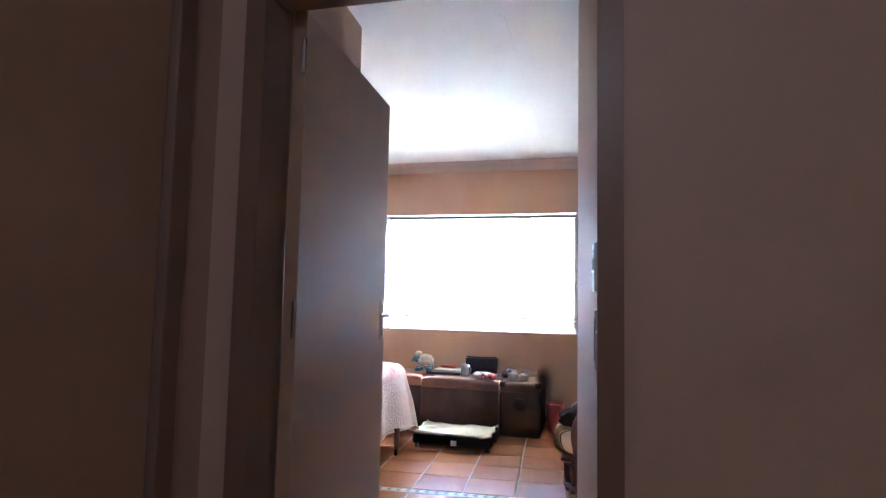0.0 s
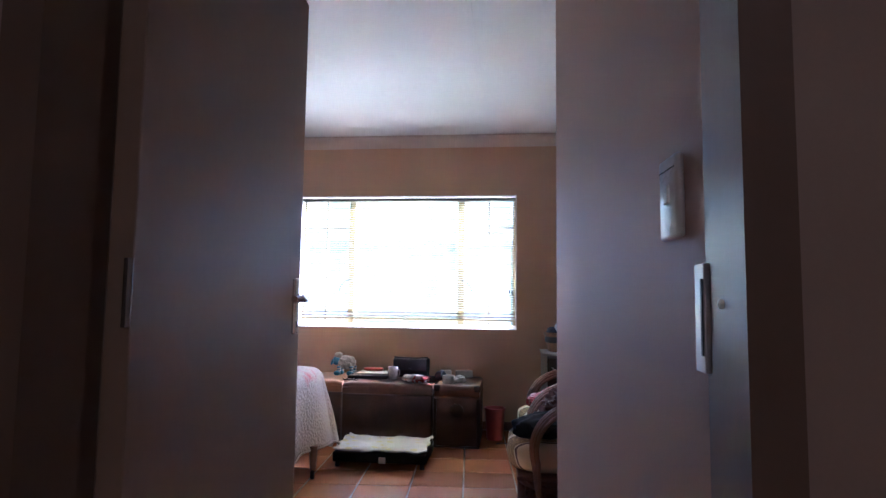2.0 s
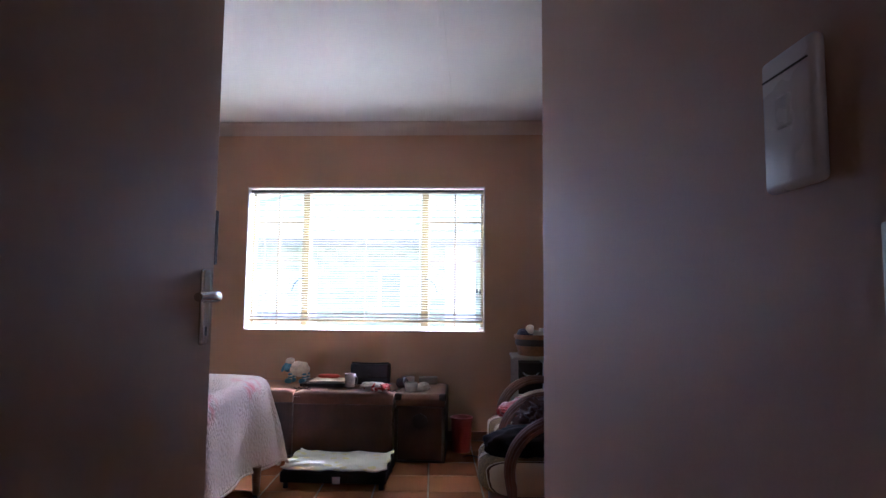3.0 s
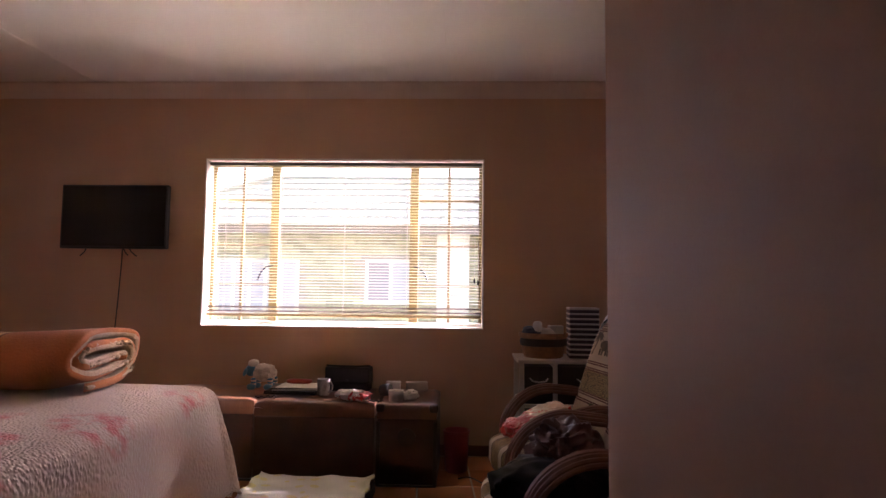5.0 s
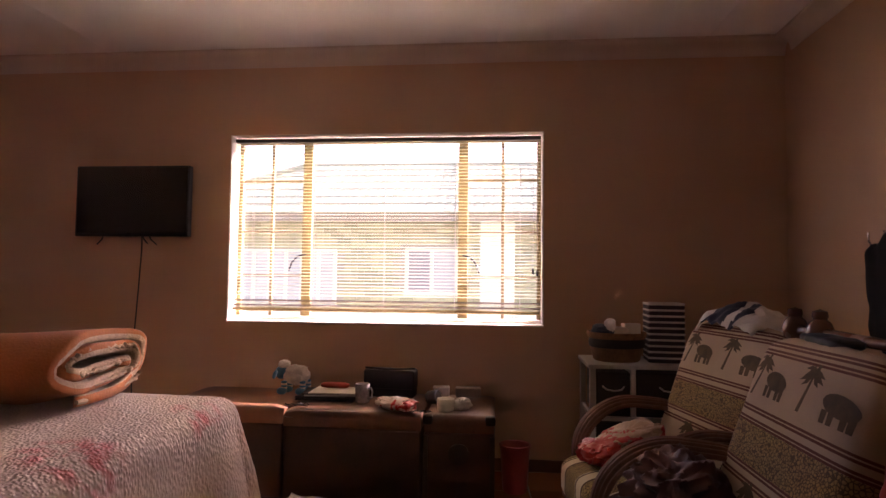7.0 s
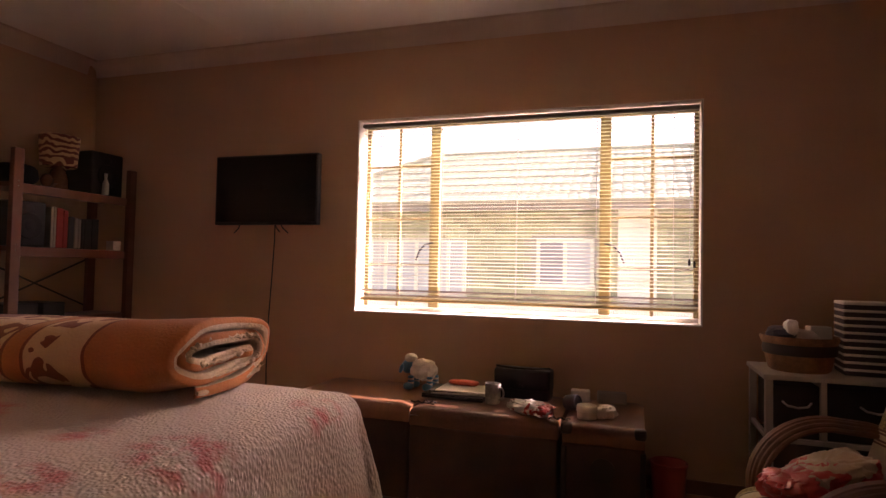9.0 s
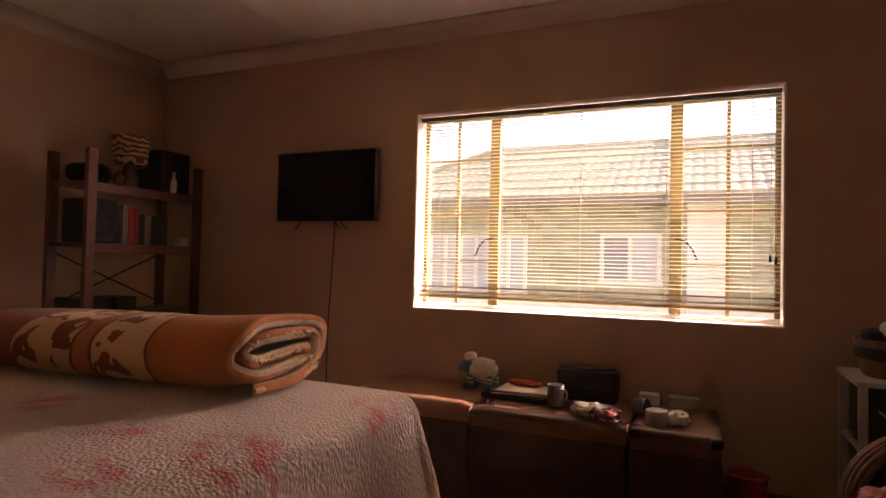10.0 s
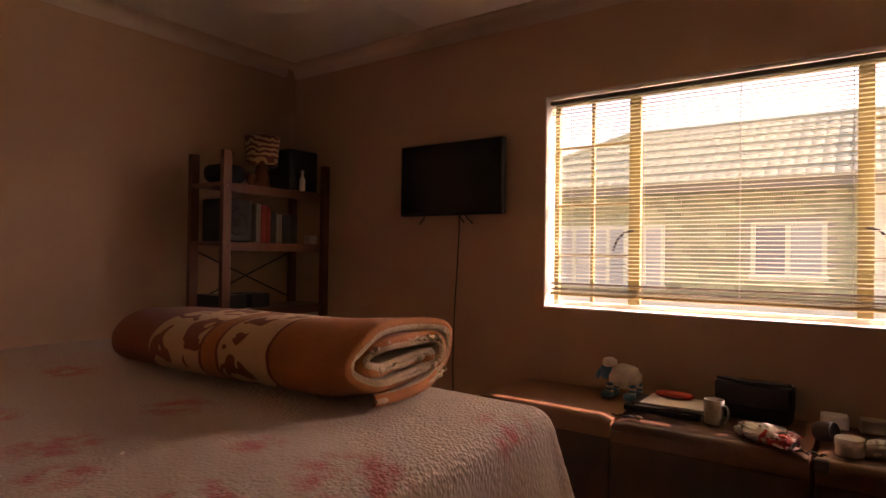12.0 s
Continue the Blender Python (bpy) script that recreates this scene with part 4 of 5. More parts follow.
part("temple", tube([(-0.06, 0, 0.014), (0.0, -0.02, 0.012), (0.05, -0.03, 0.004)], 0.0025, 7), BLACK_PLASTIC, gl, "", True)
MUGGLAZE = mat("grey_glaze", (0.42, 0.40, 0.37), 0.2, var=0.25, scale=25, fine=90, bump=0.02)
mug = thing("mug", (-0.922, 5.225, TOP), "grey patterned ceramic mug with a handle on the trunk", "mug", rz=-25)
part("body", lathe([(0, 0.003), (0.033, 0.0), (0.038, 0.004), (0.040, 0.098), (0.0385, 0.101), (0.036, 0.098), (0.034, 0.010), (0, 0.008)], 28), MUGGLAZE, mug, "", True)
part("handle", tube([(0.036, 0, 0.080), (0.056, 0, 0.082), (0.066, 0, 0.066), (0.064, 0, 0.042), (0.052, 0, 0.026), (0.036, 0, 0.024)], 0.0055, 8), MUGGLAZE, mug, "", True)
bag = thing("handbag", (-0.800, 5.41, TOP), "black leather handbag standing on the trunk near the wall", "handbag", rz=-4)
part("body", box((-0.145, -0.05, 0.0), (0.145, 0.055, 0.150), 0.018, 4), BLACKLEATHER, bag, "", True)
part("flap", box((-0.147, -0.060, 0.050), (0.147, 0.058, 0.158), 0.014, 3), BLACKLEATHER, bag, "", True)
part("clasp", box((-0.012, -0.066, 0.066), (0.012, -0.060, 0.080), 0.002), BLACK_PLASTIC, bag)
part("strap", tube([(-0.13, 0.0, 0.150), (-0.14, -0.03, 0.165), (-0.05, -0.05, 0.163), (0.06, -0.045, 0.163), (0.14, -0.02, 0.166), (0.14, 0.02, 0.150)], 0.006, 8), BLACKLEATHER, bag, "", True)
pk = thing("crisp_packet", (-0.705, 5.085, TOP), "crumpled red and white foil packet on the trunk", "packet", rz=-22)
bm = soft((0.105, 0.062, 0.028), 3, 26, pose(0, 0, 0.028), lump=0.30, freq=26)
part("bag", bm, FOIL, pk, "", True)
bm = soft((0.050, 0.050, 0.022), 3, 22, pose(0.062, -0.014, 0.030), lump=0.30, freq=32)
part("printed_end", bm, REDPAPER, pk, "red printed end", True)
for i in range(4):
    part("lettering_bar", box((0.03 + 0.018 * i, -0.062, 0.034), (0.040 + 0.018 * i, -0.056, 0.044), 0.001), PAPER, pk)
cup = thing("lens_case", (-0.560, 5.235, TOP), "small round black case on the trunk", "case")
part("body", lathe([(0, 0), (0.033, 0), (0.036, 0.006), (0.036, 0.058), (0.033, 0.066), (0, 0.068)], 24, m=pose(0, 0, 0.034, 78, 0, 60)), BLACK_PLASTIC, cup, "", True)
bm = tube([(-0.615 + 0.012 * i, 4.992 - 0.008 * math.sin(i * 1.3), TOP + 0.006 + 0.010 * abs(math.sin(i * 1.1))) for i in range(9)], 0.0028, 6)
tube([(-0.60 + 0.01 * i, 4.985 + 0.008 * math.sin(i * 1.9), TOP + 0.005 + 0.014 * abs(math.sin(i * 0.8 + 1))) for i in range(8)], 0.0028, 6, bm)
tagged(part("cable_tangle", bm, CABLE, None, "", True), "small tangle of dark cable at the trunk edge", "cable")
tub = thing("cream_tub", (-0.455, 5.095, TOP), "low round white tub with a lid on the trunk", "tub")
part("jar", lathe([(0, 0), (0.041, 0), (0.044, 0.004), (0.044, 0.034), (0, 0.034)], 28), PINKPAPER, tub, "", True)
part("lid", lathe([(0, 0.034), (0.046, 0.034), (0.047, 0.038), (0.046, 0.058), (0.043, 0.061), (0, 0.061)], 28), CERAMIC, tub, "white screw lid", True)
bm = soft((0.045, 0.036, 0.028), 2.2, 14, lump=0.45, freq=30)
ob = tagged(part("crumpled_tissue", bm, PAPER, None, "", True), "crumpled white tissue on the trunk", "tissue")
ob.matrix_world = pose(-0.372, 5.125, TOP + 0.027)
for x, w_, m_, lab in ((-0.515, 0.048, PINKPAPER, "small cream cardboard box against the wall"), (-0.36, 0.072, BOOKPALE, "pale folded paper bag against the wall")):
    ob = tagged(part("small_box", box((-w_, -0.035, 0), (w_, 0.035, 0.056), 0.008, 3), m_), lab, "box")
    ob.matrix_world = pose(x, 5.47, TOP, 0, 0, 5)

# ---- television ----
tv = thing("television", (-2.479, 5.51, 1.385), "black flat television on a wall bracket", "television")
part("casing", box((-0.374, 0.0, 0.0), (0.374, 0.045, 0.443), 0.006, 2), BLACK_PLASTIC, tv)
part("back_box", box((-0.20, 0.045, 0.06), (0.20, 0.075, 0.34), 0.012, 2), BLACK_PLASTIC, tv)
part("screen", box((-0.361, -0.002, 0.019), (0.361, 0.002, 0.431)), SCREEN, tv, "dark glossy screen")
part("badge", box((-0.022, -0.004, 0.005), (0.022, 0.001, 0.012), 0.001), TRUNK_DARK, tv)
part("bracket", box((-0.10, 0.0755, 0.12), (0.10, 0.126, 0.28), 0.004), TRUNK_DARK, tv)
for x, a in ((-0.20, -0.05), (0.06, 0.03), (0.10, 0.05)):
    part("plug_lead", tube([(x, 0.03, 0.01), (x + a * 0.3, 0.035, -0.02), (x + a, 0.04, -0.035 - abs(a) * 0.3)], 0.0045, 7), CABLE, tv, "", True)
bm = tube([(-2.46, 5.60, 1.40), (-2.475, 5.625, 1.30), (-2.49, 5.629, 1.05), (-2.505, 5.629, 0.8), (-2.512, 5.629, 0.45), (-2.50, 5.628, 0.09)], 0.0042, 7)
tagged(part("power_cord", bm, CABLE, None, "", True), "thin power cord hanging down the wall below the television", "cord")

# ---- shelf rack ----
rk = thing("shelf_rack", (-3.62, 5.02, 0), "reddish pine shelf rack against the wall", "shelf")
for x in (-0.165, 0.165):
    for y in (-0.375, 0.40):
        part("post", box((x - 0.018, y - 0.028, 0.0), (x + 0.018, y + 0.028, 1.74), 0.004), PINE, rk)
for z in (1.555, 1.205, 0.80, 0.35):
    sh = part("shelf_board", box((-0.145, -0.40, z - 0.025), (0.145, 0.43, z), 0.003), PINE, rk)
    part("rail", box((0.1465, -0.345, z - 0.055), (0.160, 0.371, z - 0.003), 0.003), PINE, sh)
for a, c in (((0.84, -0.34), (1.14, 0.36)), ((1.14, -0.34), (0.84, 0.36))):
    part("brace", tube([(-0.166, a[1], a[0]), (-0.166, c[1], c[0])], 0.006, 6), TRUNK_DARK, rk)
for z in (1.18, 1.21, 1.53, 1.56):
    part("screw", lathe([(0, 0), (0.005, 0), (0.004, 0.002), (0, 0.003)], 10, m=pose(0.183, -0.375, z, 0, 90, 0)), STEEL, rk)
lamp = thing("table_lamp", (-3.58, 4.99, 1.557), "table lamp with a wavy banded shade on the shelf", "lamp")
part("foot", lathe([(0, 0), (0.055, 0), (0.06, 0.01), (0.058, 0.06), (0.04, 0.12), (0.016, 0.145), (0, 0.146)], 24), TURNED, lamp, "", True)
part("shade", lathe([(0.098, 0.140), (0.110, 0.325), (0.107, 0.325), (0.095, 0.140), (0.098, 0.140)], 32), SHADE, lamp, "banded lamp shade", True)


def speaker(at, s, label):
    t = thing("loudspeaker", at, label, "speaker")
    w, d, h = s
    part("cabinet", box((-d / 2, -w / 2, 0), (d / 2, w / 2, h), 0.010, 2), BLACK_PLASTIC, t)
    part("cone", lathe([(0.0, 0.002), (0.018, 0.004), (0.030, -0.004), (0.062, 0.004), (0.072, 0.006), (0.076, 0.0), (0.0, -0.006)], 24, m=pose(d / 2 + 0.001, 0, h * 0.45, 0, 90, 0)), BLACKLEATHER, t, "", True)
    part("tweeter", lathe([(0, 0.006), (0.02, 0.003), (0.028, 0.0), (0, -0.003)], 18, m=pose(d / 2 + 0.001, 0, h * 0.83, 0, 90, 0)), BLACK_PLASTIC, t, "", True)


speaker((-3.615, 5.275, 1.557), (0.24, 0.22, 0.275), "black loudspeaker standing on the upper shelf")
speaker((-3.60, 4.755, 1.207), (0.20, 0.22, 0.255), "black loudspeaker standing on the lower shelf")
bt = thing("small_bottle", (-3.475, 5.235, 1.557), "slim pale bottle in front of the loudspeaker", "bottle")
part("body", lathe([(0, 0), (0.018, 0), (0.020, 0.01), (0.020, 0.07), (0.008, 0.10), (0.008, 0.115), (0, 0.115)], 16), WHITE_PLASTIC, bt, "", True)
part("cap", lathe([(0, 0.115), (0.010, 0.115), (0.010, 0.135), (0, 0.137)], 14), WHITE_PLASTIC, bt)
hatb = soft((0.13, 0.10, 0.062), 2.6, 14, lump=0.12, freq=9)
ob = tagged(part("folded_cloth", hatb, BLACKCLOTH, None, "", True), "dark folded cloth lying on the upper shelf", "cloth")
ob.matrix_world = pose(-3.63, 4.755, 1.62)
gz = thing("glass_ornament", (-3.50, 4.855, 1.557), "small round dark ornament on the shelf", "ornament")
part("ball", lathe([(0, 0), (0.018, 0.002), (0.032, 0.025), (0.034, 0.045), (0.022, 0.068), (0.012, 0.076), (0, 0.078)], 18), TURNED, gz, "", True)
y = 4.885
for w_, h_, m_, lab in ((0.018, 0.235, BOOKPALE, "pale upright book on the shelf"), (0.016, 0.24, BOOKPALE, "pale upright book on the shelf"), (0.042, 0.235, BOOKRED, "thick red book on the shelf"), (0.030, 0.225, BOOKRED, "red upright book on the shelf"),
                        (0.040, 0.19, BOOKDARK, "dark upright book on the shelf"), (0.026, 0.185, BOOKPALE, "pale upright book on the shelf"), (0.018, 0.18, BOOKPALE, "pale upright book on the shelf"), (0.020, 0.18, BOOKDARK, "dark upright book on the shelf"),
                        (0.05, 0.185, BOOKDARK, "dark upright book on the shelf"), (0.05, 0.19, BOOKDARK, "dark upright book on the shelf")):
    bk = thing("book", (-3.565, y + w_ / 2, 1.207), lab, "book", group="books on the rack")
    part("cover", box((-0.075, -w_ / 2 + 0.0005, 0), (0.075, w_ / 2 - 0.0005, h_), 0.002, 1), m_, bk)
    part("pages", box((-0.078, -w_ / 2 + 0.003, 0.004), (-0.0755, w_ / 2 - 0.003, h_ - 0.004)), PAPER, bk)
    y += w_ + 0.002
ob = tagged(part("small_carton", box((-0.03, -0.03, 0), (0.03, 0.03, 0.06), 0.003), PINKPAPER), "small pale carton at the shelf end", "carton")
ob.matrix_world = pose(-3.53, 5.365, 1.207)
for y, w_ in ((4.73, 0.10), (4.93, 0.07)):
    ob = tagged(part("storage_box", box((-0.11, -w_, 0), (0.11, w_, 0.085), 0.006), BLACK_PLASTIC), "low black storage box on the rack", "box")
    ob.matrix_world = pose(-3.60, y, 0.802)

# ---- drawer unit in the corner ----
du = thing("drawer_unit", (0.285, 5.17, 0), "white wooden drawer unit with dark woven drawers", "drawer unit")
W, D, Hh = 0.62, 0.40, 0.705
for x in (0.015, W - 0.015):
    for y in (0.015, D - 0.015):
        part("post", box((x - 0.015, y - 0.015, 0), (x + 0.015, y + 0.015, Hh - 0.022), 0.003), WHITEWOOD, du)
part("top", box((-0.010, -0.012, Hh - 0.021), (W + 0.010, D + 0.005, Hh), 0.004), WHITEWOOD, du)
part("divider", box((0.208, 0.002, 0.44), (0.232, D - 0.01, Hh - 0.022), 0.002), WHITEWOOD, du)
for z in (0.04, 0.235, 0.43):
    part("rail", box((0.0305, 0.004, z - 0.012), (W - 0.0305, 0.024, z + 0.008), 0.002), WHITEWOOD, du)
    for x in (0.006, W - 0.024):
        part("side_rail", box((x, 0.0305, z - 0.012), (x + 0.018, D - 0.0305, z + 0.008), 0.002), WHITEWOOD, du)
for x0, x1, z0, z1 in ((0.034, 0.205, 0.442, 0.665), (0.235, W - 0.034, 0.442, 0.665), (0.034, W - 0.034, 0.247, 0.415), (0.034, W - 0.034, 0.052, 0.22)):
    dr = part("drawer", box((x0, 0.006, z0), (x1, D - 0.04, z1), 0.006, 2), BASKETCLOTH, du, "dark woven drawer")
    xc, hw, zc = (x0 + x1) / 2, min(0.06, (x1 - x0) * 0.32), (z0 + z1) / 2 + 0.04
    part("pull", tube([(xc - hw, 0.006, zc), (xc - hw * 0.7, -0.012, zc - 0.014), (xc, -0.016, zc - 0.020), (xc + hw * 0.7, -0.012, zc - 0.014), (xc + hw, 0.006, zc)], 0.0045, 7), WHITEWOOD, dr, "", True)
bk = thing("wicker_basket", (0.455, 5.36, Hh), "round wicker basket filled with small things on the drawer unit", "basket")
part("bowl", lathe([(0, 0), (0.115, 0), (0.125, 0.01), (0.138, 0.075), (0.131, 0.075), (0.118, 0.014), (0, 0.012)], 32), WICKER, bk, "", True)
part("band", lathe([(0.134, 0.072), (0.146, 0.076), (0.150, 0.100), (0.144, 0.122), (0.137, 0.122), (0.134, 0.072)], 32), WICKER_DARK, bk, "dark woven band", True)
part("rim", lathe([(0.137, 0.120), (0.150, 0.122), (0.158, 0.142), (0.156, 0.156), (0.146, 0.154), (0.137, 0.120)], 32), WICKER, bk, "", True)
for r_, s_, x, y, z, m_, nm, lab in ((0.2, (0.062, 0.06, 0.050), -0.075, -0.02, 0.145, NAVY, "sock_ball", "dark cloth ball in the basket"), (0.3, (0.030, 0.03, 0.036), -0.040, -0.05, 0.195, PAPER, "tissue", "white tissue in the basket"),
                                (0.3, (0.055, 0.05, 0.040), 0.02, -0.03, 0.140, PALECLOTH, "cloth", "pale cloth in the basket")):
    ob = tagged(part(nm, soft(s_, 2.4, 12, lump=r_, freq=20), m_, None, "", True), lab, nm.split("_")[0])
    ob.matrix_world = pose(0.455 + x, 5.36 + y, Hh + z)
ob = tagged(part("white_carton", box((-0.045, -0.03, 0), (0.045, 0.03, 0.10), 0.004), PAPER), "small white carton standing in the basket", "carton")
ob.matrix_world = pose(0.535, 5.37, Hh + 0.10, 0, 0, 8)
sb = thing("striped_box", (0.705, 5.36, Hh), "tall dark box with white stripes on the drawer unit", "box", rz=-4)
part("body", box((-0.092, -0.092, 0.0), (0.092, 0.092, 0.315), 0.006, 2), PURPLE, sb)
for i in range(10):
    z = 0.018 + 0.0315 * i
    part("stripe", box((-0.0935, -0.0935, z), (0.0935, 0.0935, z + 0.016), 0.004, 1), PAPER, sb)

# ---- rattan armchairs ----


def cushion_front(y, z, h, p):
    q = 1 - abs(y / h[1]) ** p - abs(z / h[2]) ** p
    return -h[0] * max(0.0, q) ** (1 / p)


def flat_motif(bm, pts, h, p):
    """A thin printed shape that follows the front of the back cushion."""
    vs = [bm.verts.new((cushion_front(y, z, h, p) - 0.0028, y, z)) for y, z in pts]
    if len(pts) < 6:
        bm.faces.new(vs)
        return
    cy, cz = sum(q[0] for q in pts) / len(pts), sum(q[1] for q in pts) / len(pts)
    mid = bm.verts.new((cushion_front(cy, cz, h, p) - 0.0028, cy, cz))
    for a, c in zip(vs, vs[1:] + vs[:1]):
        bm.faces.new((mid, a, c))


def armchair(at, label, rz):
    ch = thing("rattan_armchair", at, label, "armchair", rz=rz, group="rattan armchairs")
    # drum base of bent poles
    for z, r in ((0.035, 0.017), (0.17, 0.016), (0.205, 0.017)):
        part("base_ring", tube([(0.02 + 0.27 * math.cos(6.28318 * k / 40), 0.27 * math.sin(6.28318 * k / 40), z) for k in range(41)], r, 8), RATTAN, ch, "", True)
    for k in range(20):
        a = 6.28318 * k / 20
        part("base_pole", tube([(0.02 + 0.268 * math.cos(a), 0.268 * math.sin(a), 0.0), (0.02 + 0.268 * math.cos(a), 0.268 * math.sin(a), 0.2)], 0.015, 7), RATTAN, ch, "", True)
    part("seat_deck", box((-0.27, -0.27, 0.218), (0.30, 0.27, 0.242), 0.01), RATTAN, ch)
    part("seat_cushion", soft((0.31, 0.275, 0.088), 4.2, 22, pose(-0.005, 0, 0.328), lump=0.02), SEAT, ch, "printed cotton seat cushion", True)
    for s in (-1, 1):
        for k in range(8):
            y = s * (0.266 + 0.0140 * k)
            lift = 0.034 * math.sin(math.pi * (k + 0.5) / 8) - 0.024
            pts = [(-0.10, y, 0.02), (-0.165, y, 0.14)] + arc(0.055, 0.385, 0.245 + lift, 0.225 + lift, 195, 88, y, 16) + [(0.20, y, 0.595 + lift), (0.32, y, 0.565 + lift), (0.42, y, 0.51 + lift)]
            part("arm_reed", tube(pts, 0.0098, 7), RATTAN, ch, "", True)
        part("back_post", tube([(0.28, s * 0.25, 0.02), (0.30, s * 0.25, 0.3), (0.43, s * 0.25, 0.62), (0.485, s * 0.24, 0.80)], 0.018, 8), RATTAN, ch, "", True)
    part("back_rail", tube([(0.485, -0.25, 0.79), (0.500, -0.1, 0.82), (0.500, 0.1, 0.82), (0.485, 0.25, 0.79)], 0.018, 8), RATTAN, ch, "", True)
    h, p = (0.075, 0.315, 0.335), 6.5
    bc = part("back_cushion", soft(h, p, 26, lump=0.012), PRINT, ch, "printed cotton back cushion with palm shapes", True)
    bc.matrix_basis = pose(0.305, 0.0, 0.638, 0, 20, 0)
    for y, z0, lean in ((0.250, 0.132, -0.035), (-0.040, 0.136, -0.022), (0.045, -0.235, 0.015), (-0.215, -0.235, -0.02)):
        bm = bmesh.new()
        cy, cz = y + lean, z0 + 0.105
        flat_motif(bm, [(y - 0.008, z0), (y + 0.009, z0), (cy + 0.005, cz), (cy - 0.005, cz)], h, p)
        for q in range(11):
            a = radians(-38 + q * 25.6)
            dy, dz = math.cos(a), math.sin(a)
            L, w = 0.056 + 0.010 * math.sin(q * 2.4), 0.0085
            flat_motif(bm, [(cy, cz), (cy + dy * L * 0.5 - dz * w, cz + dz * L * 0.50 + dy * w), (cy + dy * L, cz + dz * L * 0.62 - 0.012), (cy + dy * L * 0.5 + dz * w, cz + dz * L * 0.50 - dy * w)], h, p)
        part("palm_print", bm, MOTIF, bc, "dark printed palm shape")
    for y, z0, s in ((0.115, 0.185, 1.35), (-0.215, 0.180, 1.65)):
        bm = bmesh.new()
        flat_motif(bm, [(y + 0.046 * s * math.cos(6.28 * k / 16), z0 + 0.034 * math.sin(6.28 * k / 16) + 0.006 + 0.008 * math.cos(6.28 * k / 16 + 0.8)) for k in range(16)], h, p)
        for dy in (-0.034, -0.017, 0.014, 0.033):
            flat_motif(bm, [(y + (dy - 0.0065) * s, z0 - 0.046), (y + (dy + 0.0065) * s, z0 - 0.046), (y + (dy + 0.008) * s, z0 - 0.012), (y + (dy - 0.008) * s, z0 - 0.012)], h, p)
        part("print_shape", bm, MOTIF, bc, "plain dark printed shape")
    return ch


armchair((0.407, 4.435, 0), "rattan armchair with printed cushions, far one near the drawers", 12)
armchair((0.325, 3.72, 0), "rattan armchair with printed cushions and a dark jacket on the seat", 0)


def cloth(name, size, lump, freq, m, at, label, category, material, p=2.4):
    ob = tagged(part(name, soft(size, p, 44, lump=lump, freq=freq), material, None, "", True), label, category)
    ob.matrix_world = m if isinstance(m, Matrix) else pose(*at, *m)
    return ob


# clothes and bags on the chairs
cloth("dark_jacket", (0.21, 0.19, 0.062), 0.28, 6, (0, 0, 20), (0.26, 3.70, 0.445), "black jacket bundled on the armchair seat", "jacket", BLACKCLOTH)
cloth("leather_bag", (0.125, 0.150, 0.110), 0.30, 13, (0, -15, 10), (0.345, 3.84, 0.505), "soft brown leather bag on the armchair seat", "bag", BROWNLEATHER, 3)
fp = thing("food_packet", (0.275, 4.47, 0.412), "shiny red and pale food packets on the armchair seat", "packet", rz=20)
part("pack", soft((0.14, 0.10, 0.055), 3, 30, pose(0.07, 0.0, 0.075, 0, -18, 0), lump=0.20, freq=20), PACK, fp, "", True)
part("printed_end", soft((0.085, 0.095, 0.040), 3, 30, pose(-0.045, 0.0, 0.050, 0, -16, 0), lump=0.26, freq=20), REDPAPER, fp, "red printed end", True)
# pale and navy garment thrown over the far chair back
bm = bmesh.new()
NU, NV = 44, 26
sheet = []
for i in range(NU + 1):
    u = -1 + 2 * i / NU
    col = []
    for j in range(NV + 1):
        v = -1 + 2 * j / NV
        fold = noise.noise(Vector((u * 2.2, v * 1.6, 3.3))) + 0.6 * (0.4 - abs(noise.noise(Vector((u * 3.1 + v * 1.5, v * 2.2, 8.1)))) * 2)
        z = 0.085 * math.sqrt(max(0.0, 1 - u * u)) * (1 - 0.7 * v * v) + 0.032 * fold - 0.05 * max(0.0, -v - 0.5)
        col.append(bm.verts.new((0.105 * v + 0.02 * noise.noise(Vector((u * 2, v, 1))), 0.195 * u - 0.02 * v, max(z, -0.035))))
    sheet.append(col)
for i in range(NU):
    for j in range(NV):
        f = bm.faces.new((sheet[i][j], sheet[i + 1][j], sheet[i + 1][j + 1], sheet[i][j + 1]))
        q = i / NU + 0.04 * math.sin(j * 0.3)
        f.material_index = 1 if 0.26 < q < 0.36 or (0.46 < q < 0.84 and j < 20) else 0
gm = tagged(part("crumpled_garment", bm, [PALECLOTH, NAVY], None, "", True), "crumpled pale and navy garment thrown over the chair back", "garment")
gm.matrix_world = pose(0.815, 4.52, 0.958, 0, 0, 12)
md = gm.modifiers.new("thickness", "SOLIDIFY")
md.thickness = 0.006
cloth("black_pouch", (0.045, 0.150, 0.017), 0.15, 9, (0, 0, -4), (0.735, 3.75, 0.972), "flat black pouch lying on the chair back", "pouch", BLACKLEATHER, 3)
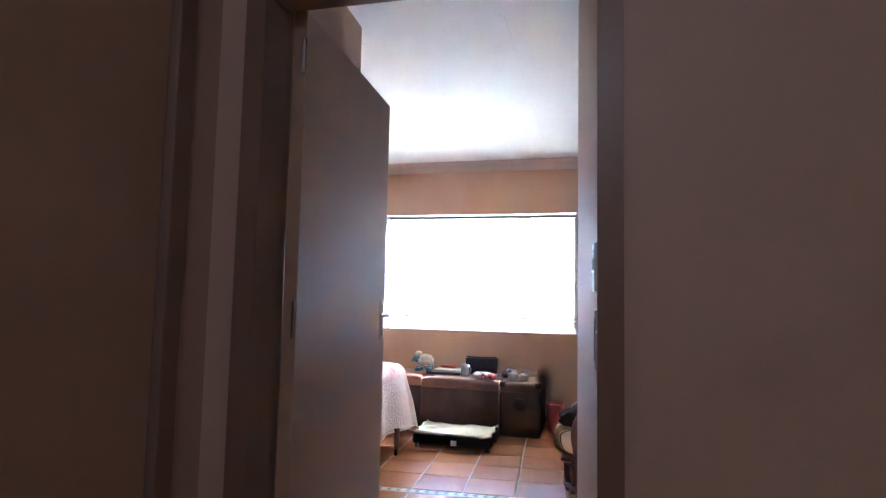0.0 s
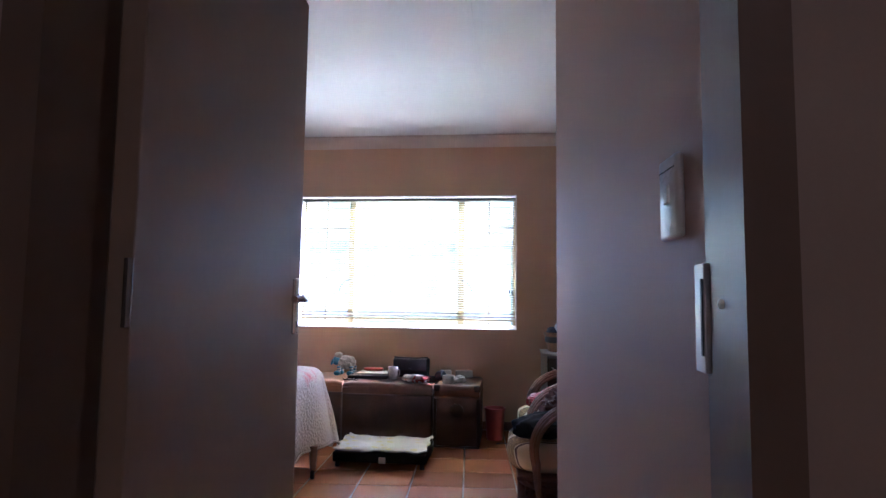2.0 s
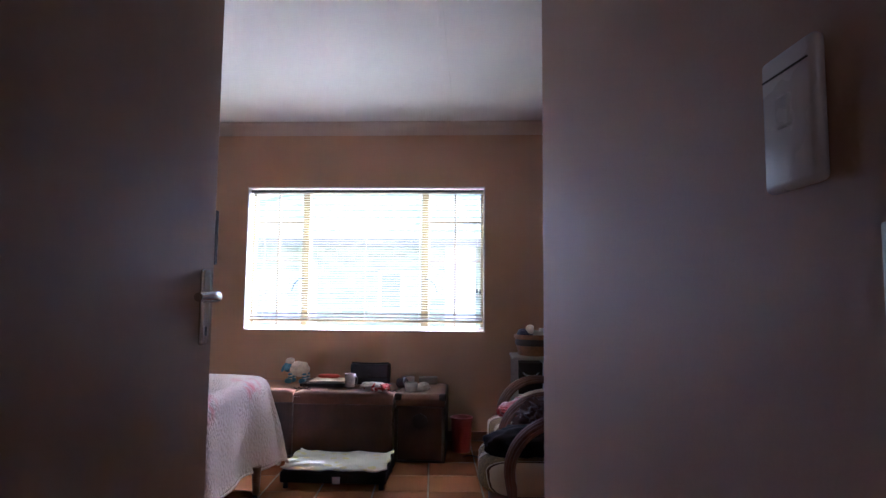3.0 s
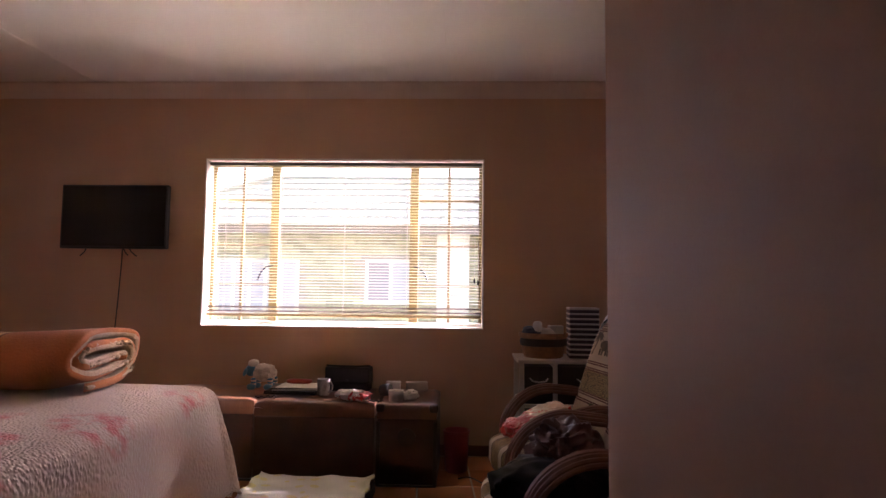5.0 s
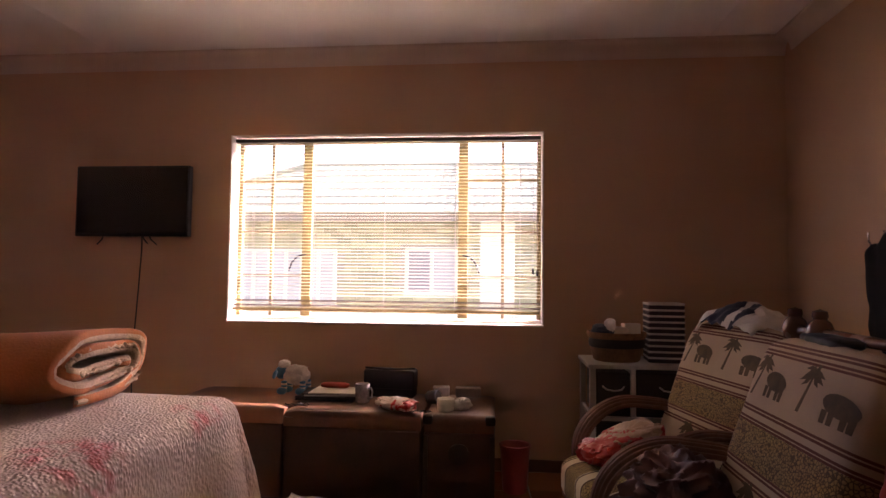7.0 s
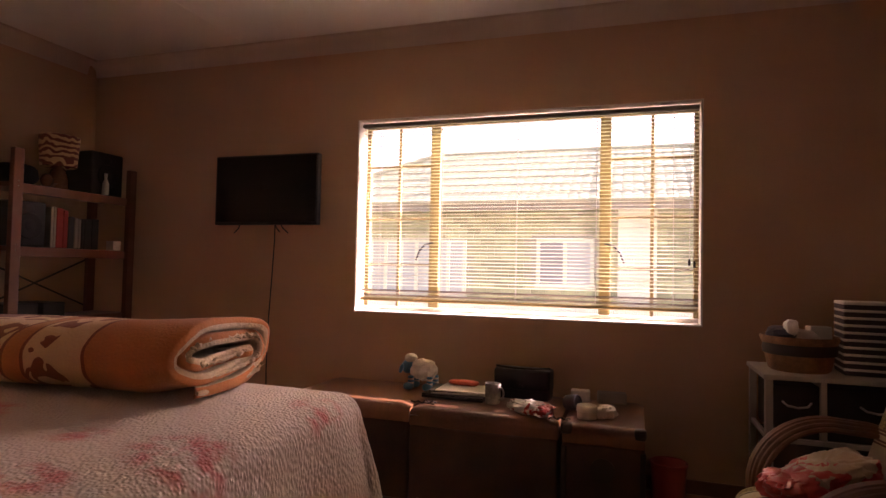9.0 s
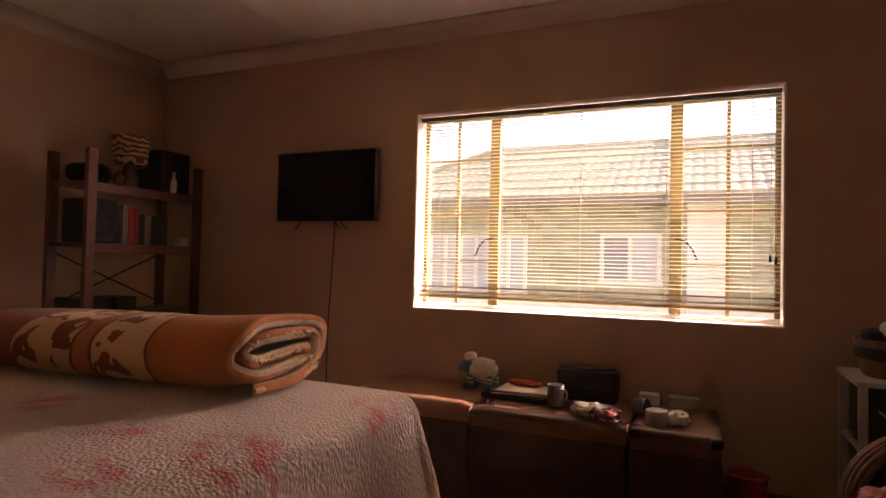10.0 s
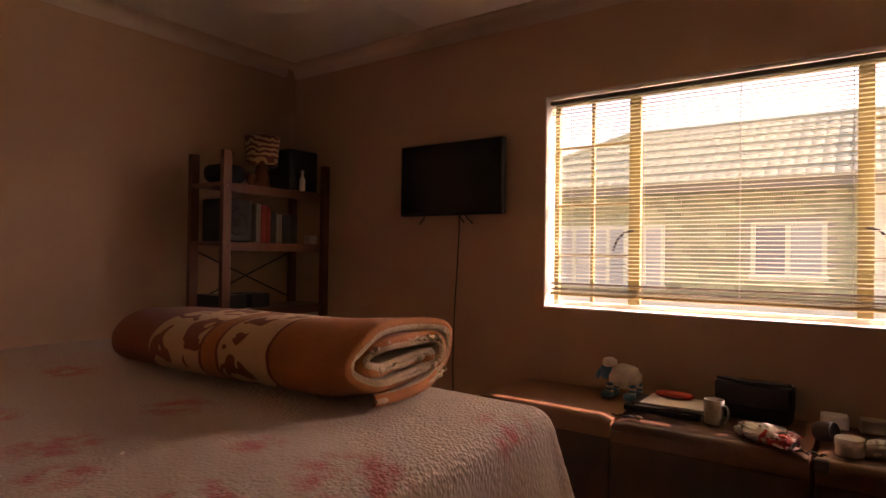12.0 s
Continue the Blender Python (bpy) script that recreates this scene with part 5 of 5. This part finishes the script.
for y, r_ in ((4.00, 1.0), (3.85, 0.9)):
    wk = thing("turned_handle", (0.755, y, 0.955), "turned dark wooden handle resting on the chair back", "wooden handle", rz=-85, group="turned wooden handles")
    part("knob", lathe([(0, -0.02), (0.012, -0.018), (0.034, 0.0), (0.040, 0.022), (0.030, 0.05), (0.018, 0.062), (0.022, 0.07), (0.020, 0.085), (0.0, 0.092)], 20, m=pose(0, 0, 0.01)), TURNED, wk, "", True)
    part("rod", tube([(0.02, 0.0, 0.03), (0.30, 0.02, 0.02), (0.48, 0.03, 0.015)], [0.018, 0.015, 0.013], 10), TURNED, wk, "", True)
rail = thing("coat_hooks", (RIGHT, 4.72, 1.30), "chrome coat hooks on the bedroom wall", "coat hooks")
part("rail", box((-0.014, -0.16, -0.015), (-0.0005, 0.10, 0.015), 0.003), STEEL, rail)
for y in (0.05, -0.06, -0.13):
    part("hook", tube([(-0.012, y, 0.01), (-0.045, y, 0.0), (-0.06, y, 0.02), (-0.062, y, 0.06)], 0.005, 8), STEEL, rail, "", True)
cloth("black_coat", (0.050, 0.125, 0.24), 0.20, 6, (0, 0, 0), (RIGHT - 0.075, 4.60, 1.09), "black coat hanging from the wall hooks", "coat", BLACKCLOTH, 2.8)
cloth("red_garment", (0.05, 0.11, 0.15), 0.16, 8, (14, 10, 0), (0.66, 3.255, 0.72), "red garment hanging over the side of the chair back", "garment", REDCLOTH, 3)

# ---- floor ----
ANG = radians(3.7)
ux, uy = Vector((math.cos(ANG), math.sin(ANG))), Vector((-math.sin(ANG), math.cos(ANG)))
ORIG = Vector((-0.253, 4.030))
TS = 0.318                        # tile and joint
floor = setting("floor", prism([(LEFT - 0.15, 2.37), (LEFT - 0.15, WY + 0.02), (RIGHT + 0.15, WY + 0.02), (RIGHT + 0.15, -2.55), (HX - 0.2, -2.55), (HX - 0.2, 1.1), (-1.0, 1.1), (-1.0, 2.37)], -0.12, -0.003), GROUT,
                "glazed terracotta floor tiles with pale joints", "floor")


def inside(p):
    if LEFT < p.x < RIGHT and 2.49 < p.y < WY:
        return True
    if -0.86 < p.x < 0.26 and 1.0 < p.y <= 2.6:
        return True
    return HX < p.x < 1.1 and -2.4 < p.y < 1.06


tile_me = bpy.data.meshes.new("tile")
bm = box((-TS / 2 + 0.0045, -TS / 2 + 0.0045, -0.010), (TS / 2 - 0.0045, TS / 2 - 0.0045, 0.0), 0.004, 2)
bm.to_mesh(tile_me)
bm.free()
tile_me.materials.append(TILE)
STRIP = -0.072                    # a border strip lies south of this row, tiles beyond it are shifted
rng = random.Random(5)
for i in range(-14, 8):
    for j in range(-21, 7):
        u, v = (i + 0.5) * TS, (j + 0.5) * TS
        if j < -2:
            v += STRIP
        p = ORIG + ux * u + uy * v
        if not (inside(p) or any(inside(p + ux * a + uy * c) for a in (-0.14, 0.14) for c in (-0.14, 0.14))):
            continue
        ob = new("tile", tile_me)
        ob.parent = floor
        ob.matrix_basis = pose(p.x, p.y, rng.uniform(-0.0008, 0.0008), rng.uniform(-0.15, 0.15), rng.uniform(-0.15, 0.15), math.degrees(ANG) + 90 * rng.randrange(4))
strip = part("border_strip", box((-3.6, -0.033, -0.010), (1.7, 0.033, -0.0008), 0.002, 1), BORDER_PALE, floor, "patterned mosaic border strip")
sm = ORIG + uy * (-2 * TS - 0.036)
strip.matrix_basis = pose(sm.x, sm.y, 0, 0, 0, math.degrees(ANG))
bm = bmesh.new()
for k in range(88):
    x = -3.55 + k * 0.06
    for s in (-1, 1):
        vs = [bm.verts.new((x + a, s * c, -0.0002)) for a, c in ((0, 0.0), (0.02, 0.0), (0.044, 0.024), (0.022, 0.024))]
        bm.faces.new(vs)
ch = part("chevron", bm, BORDER_DARK, strip)
tagged(ch, "dark chevrons set in the strip", "", "", "stuff")
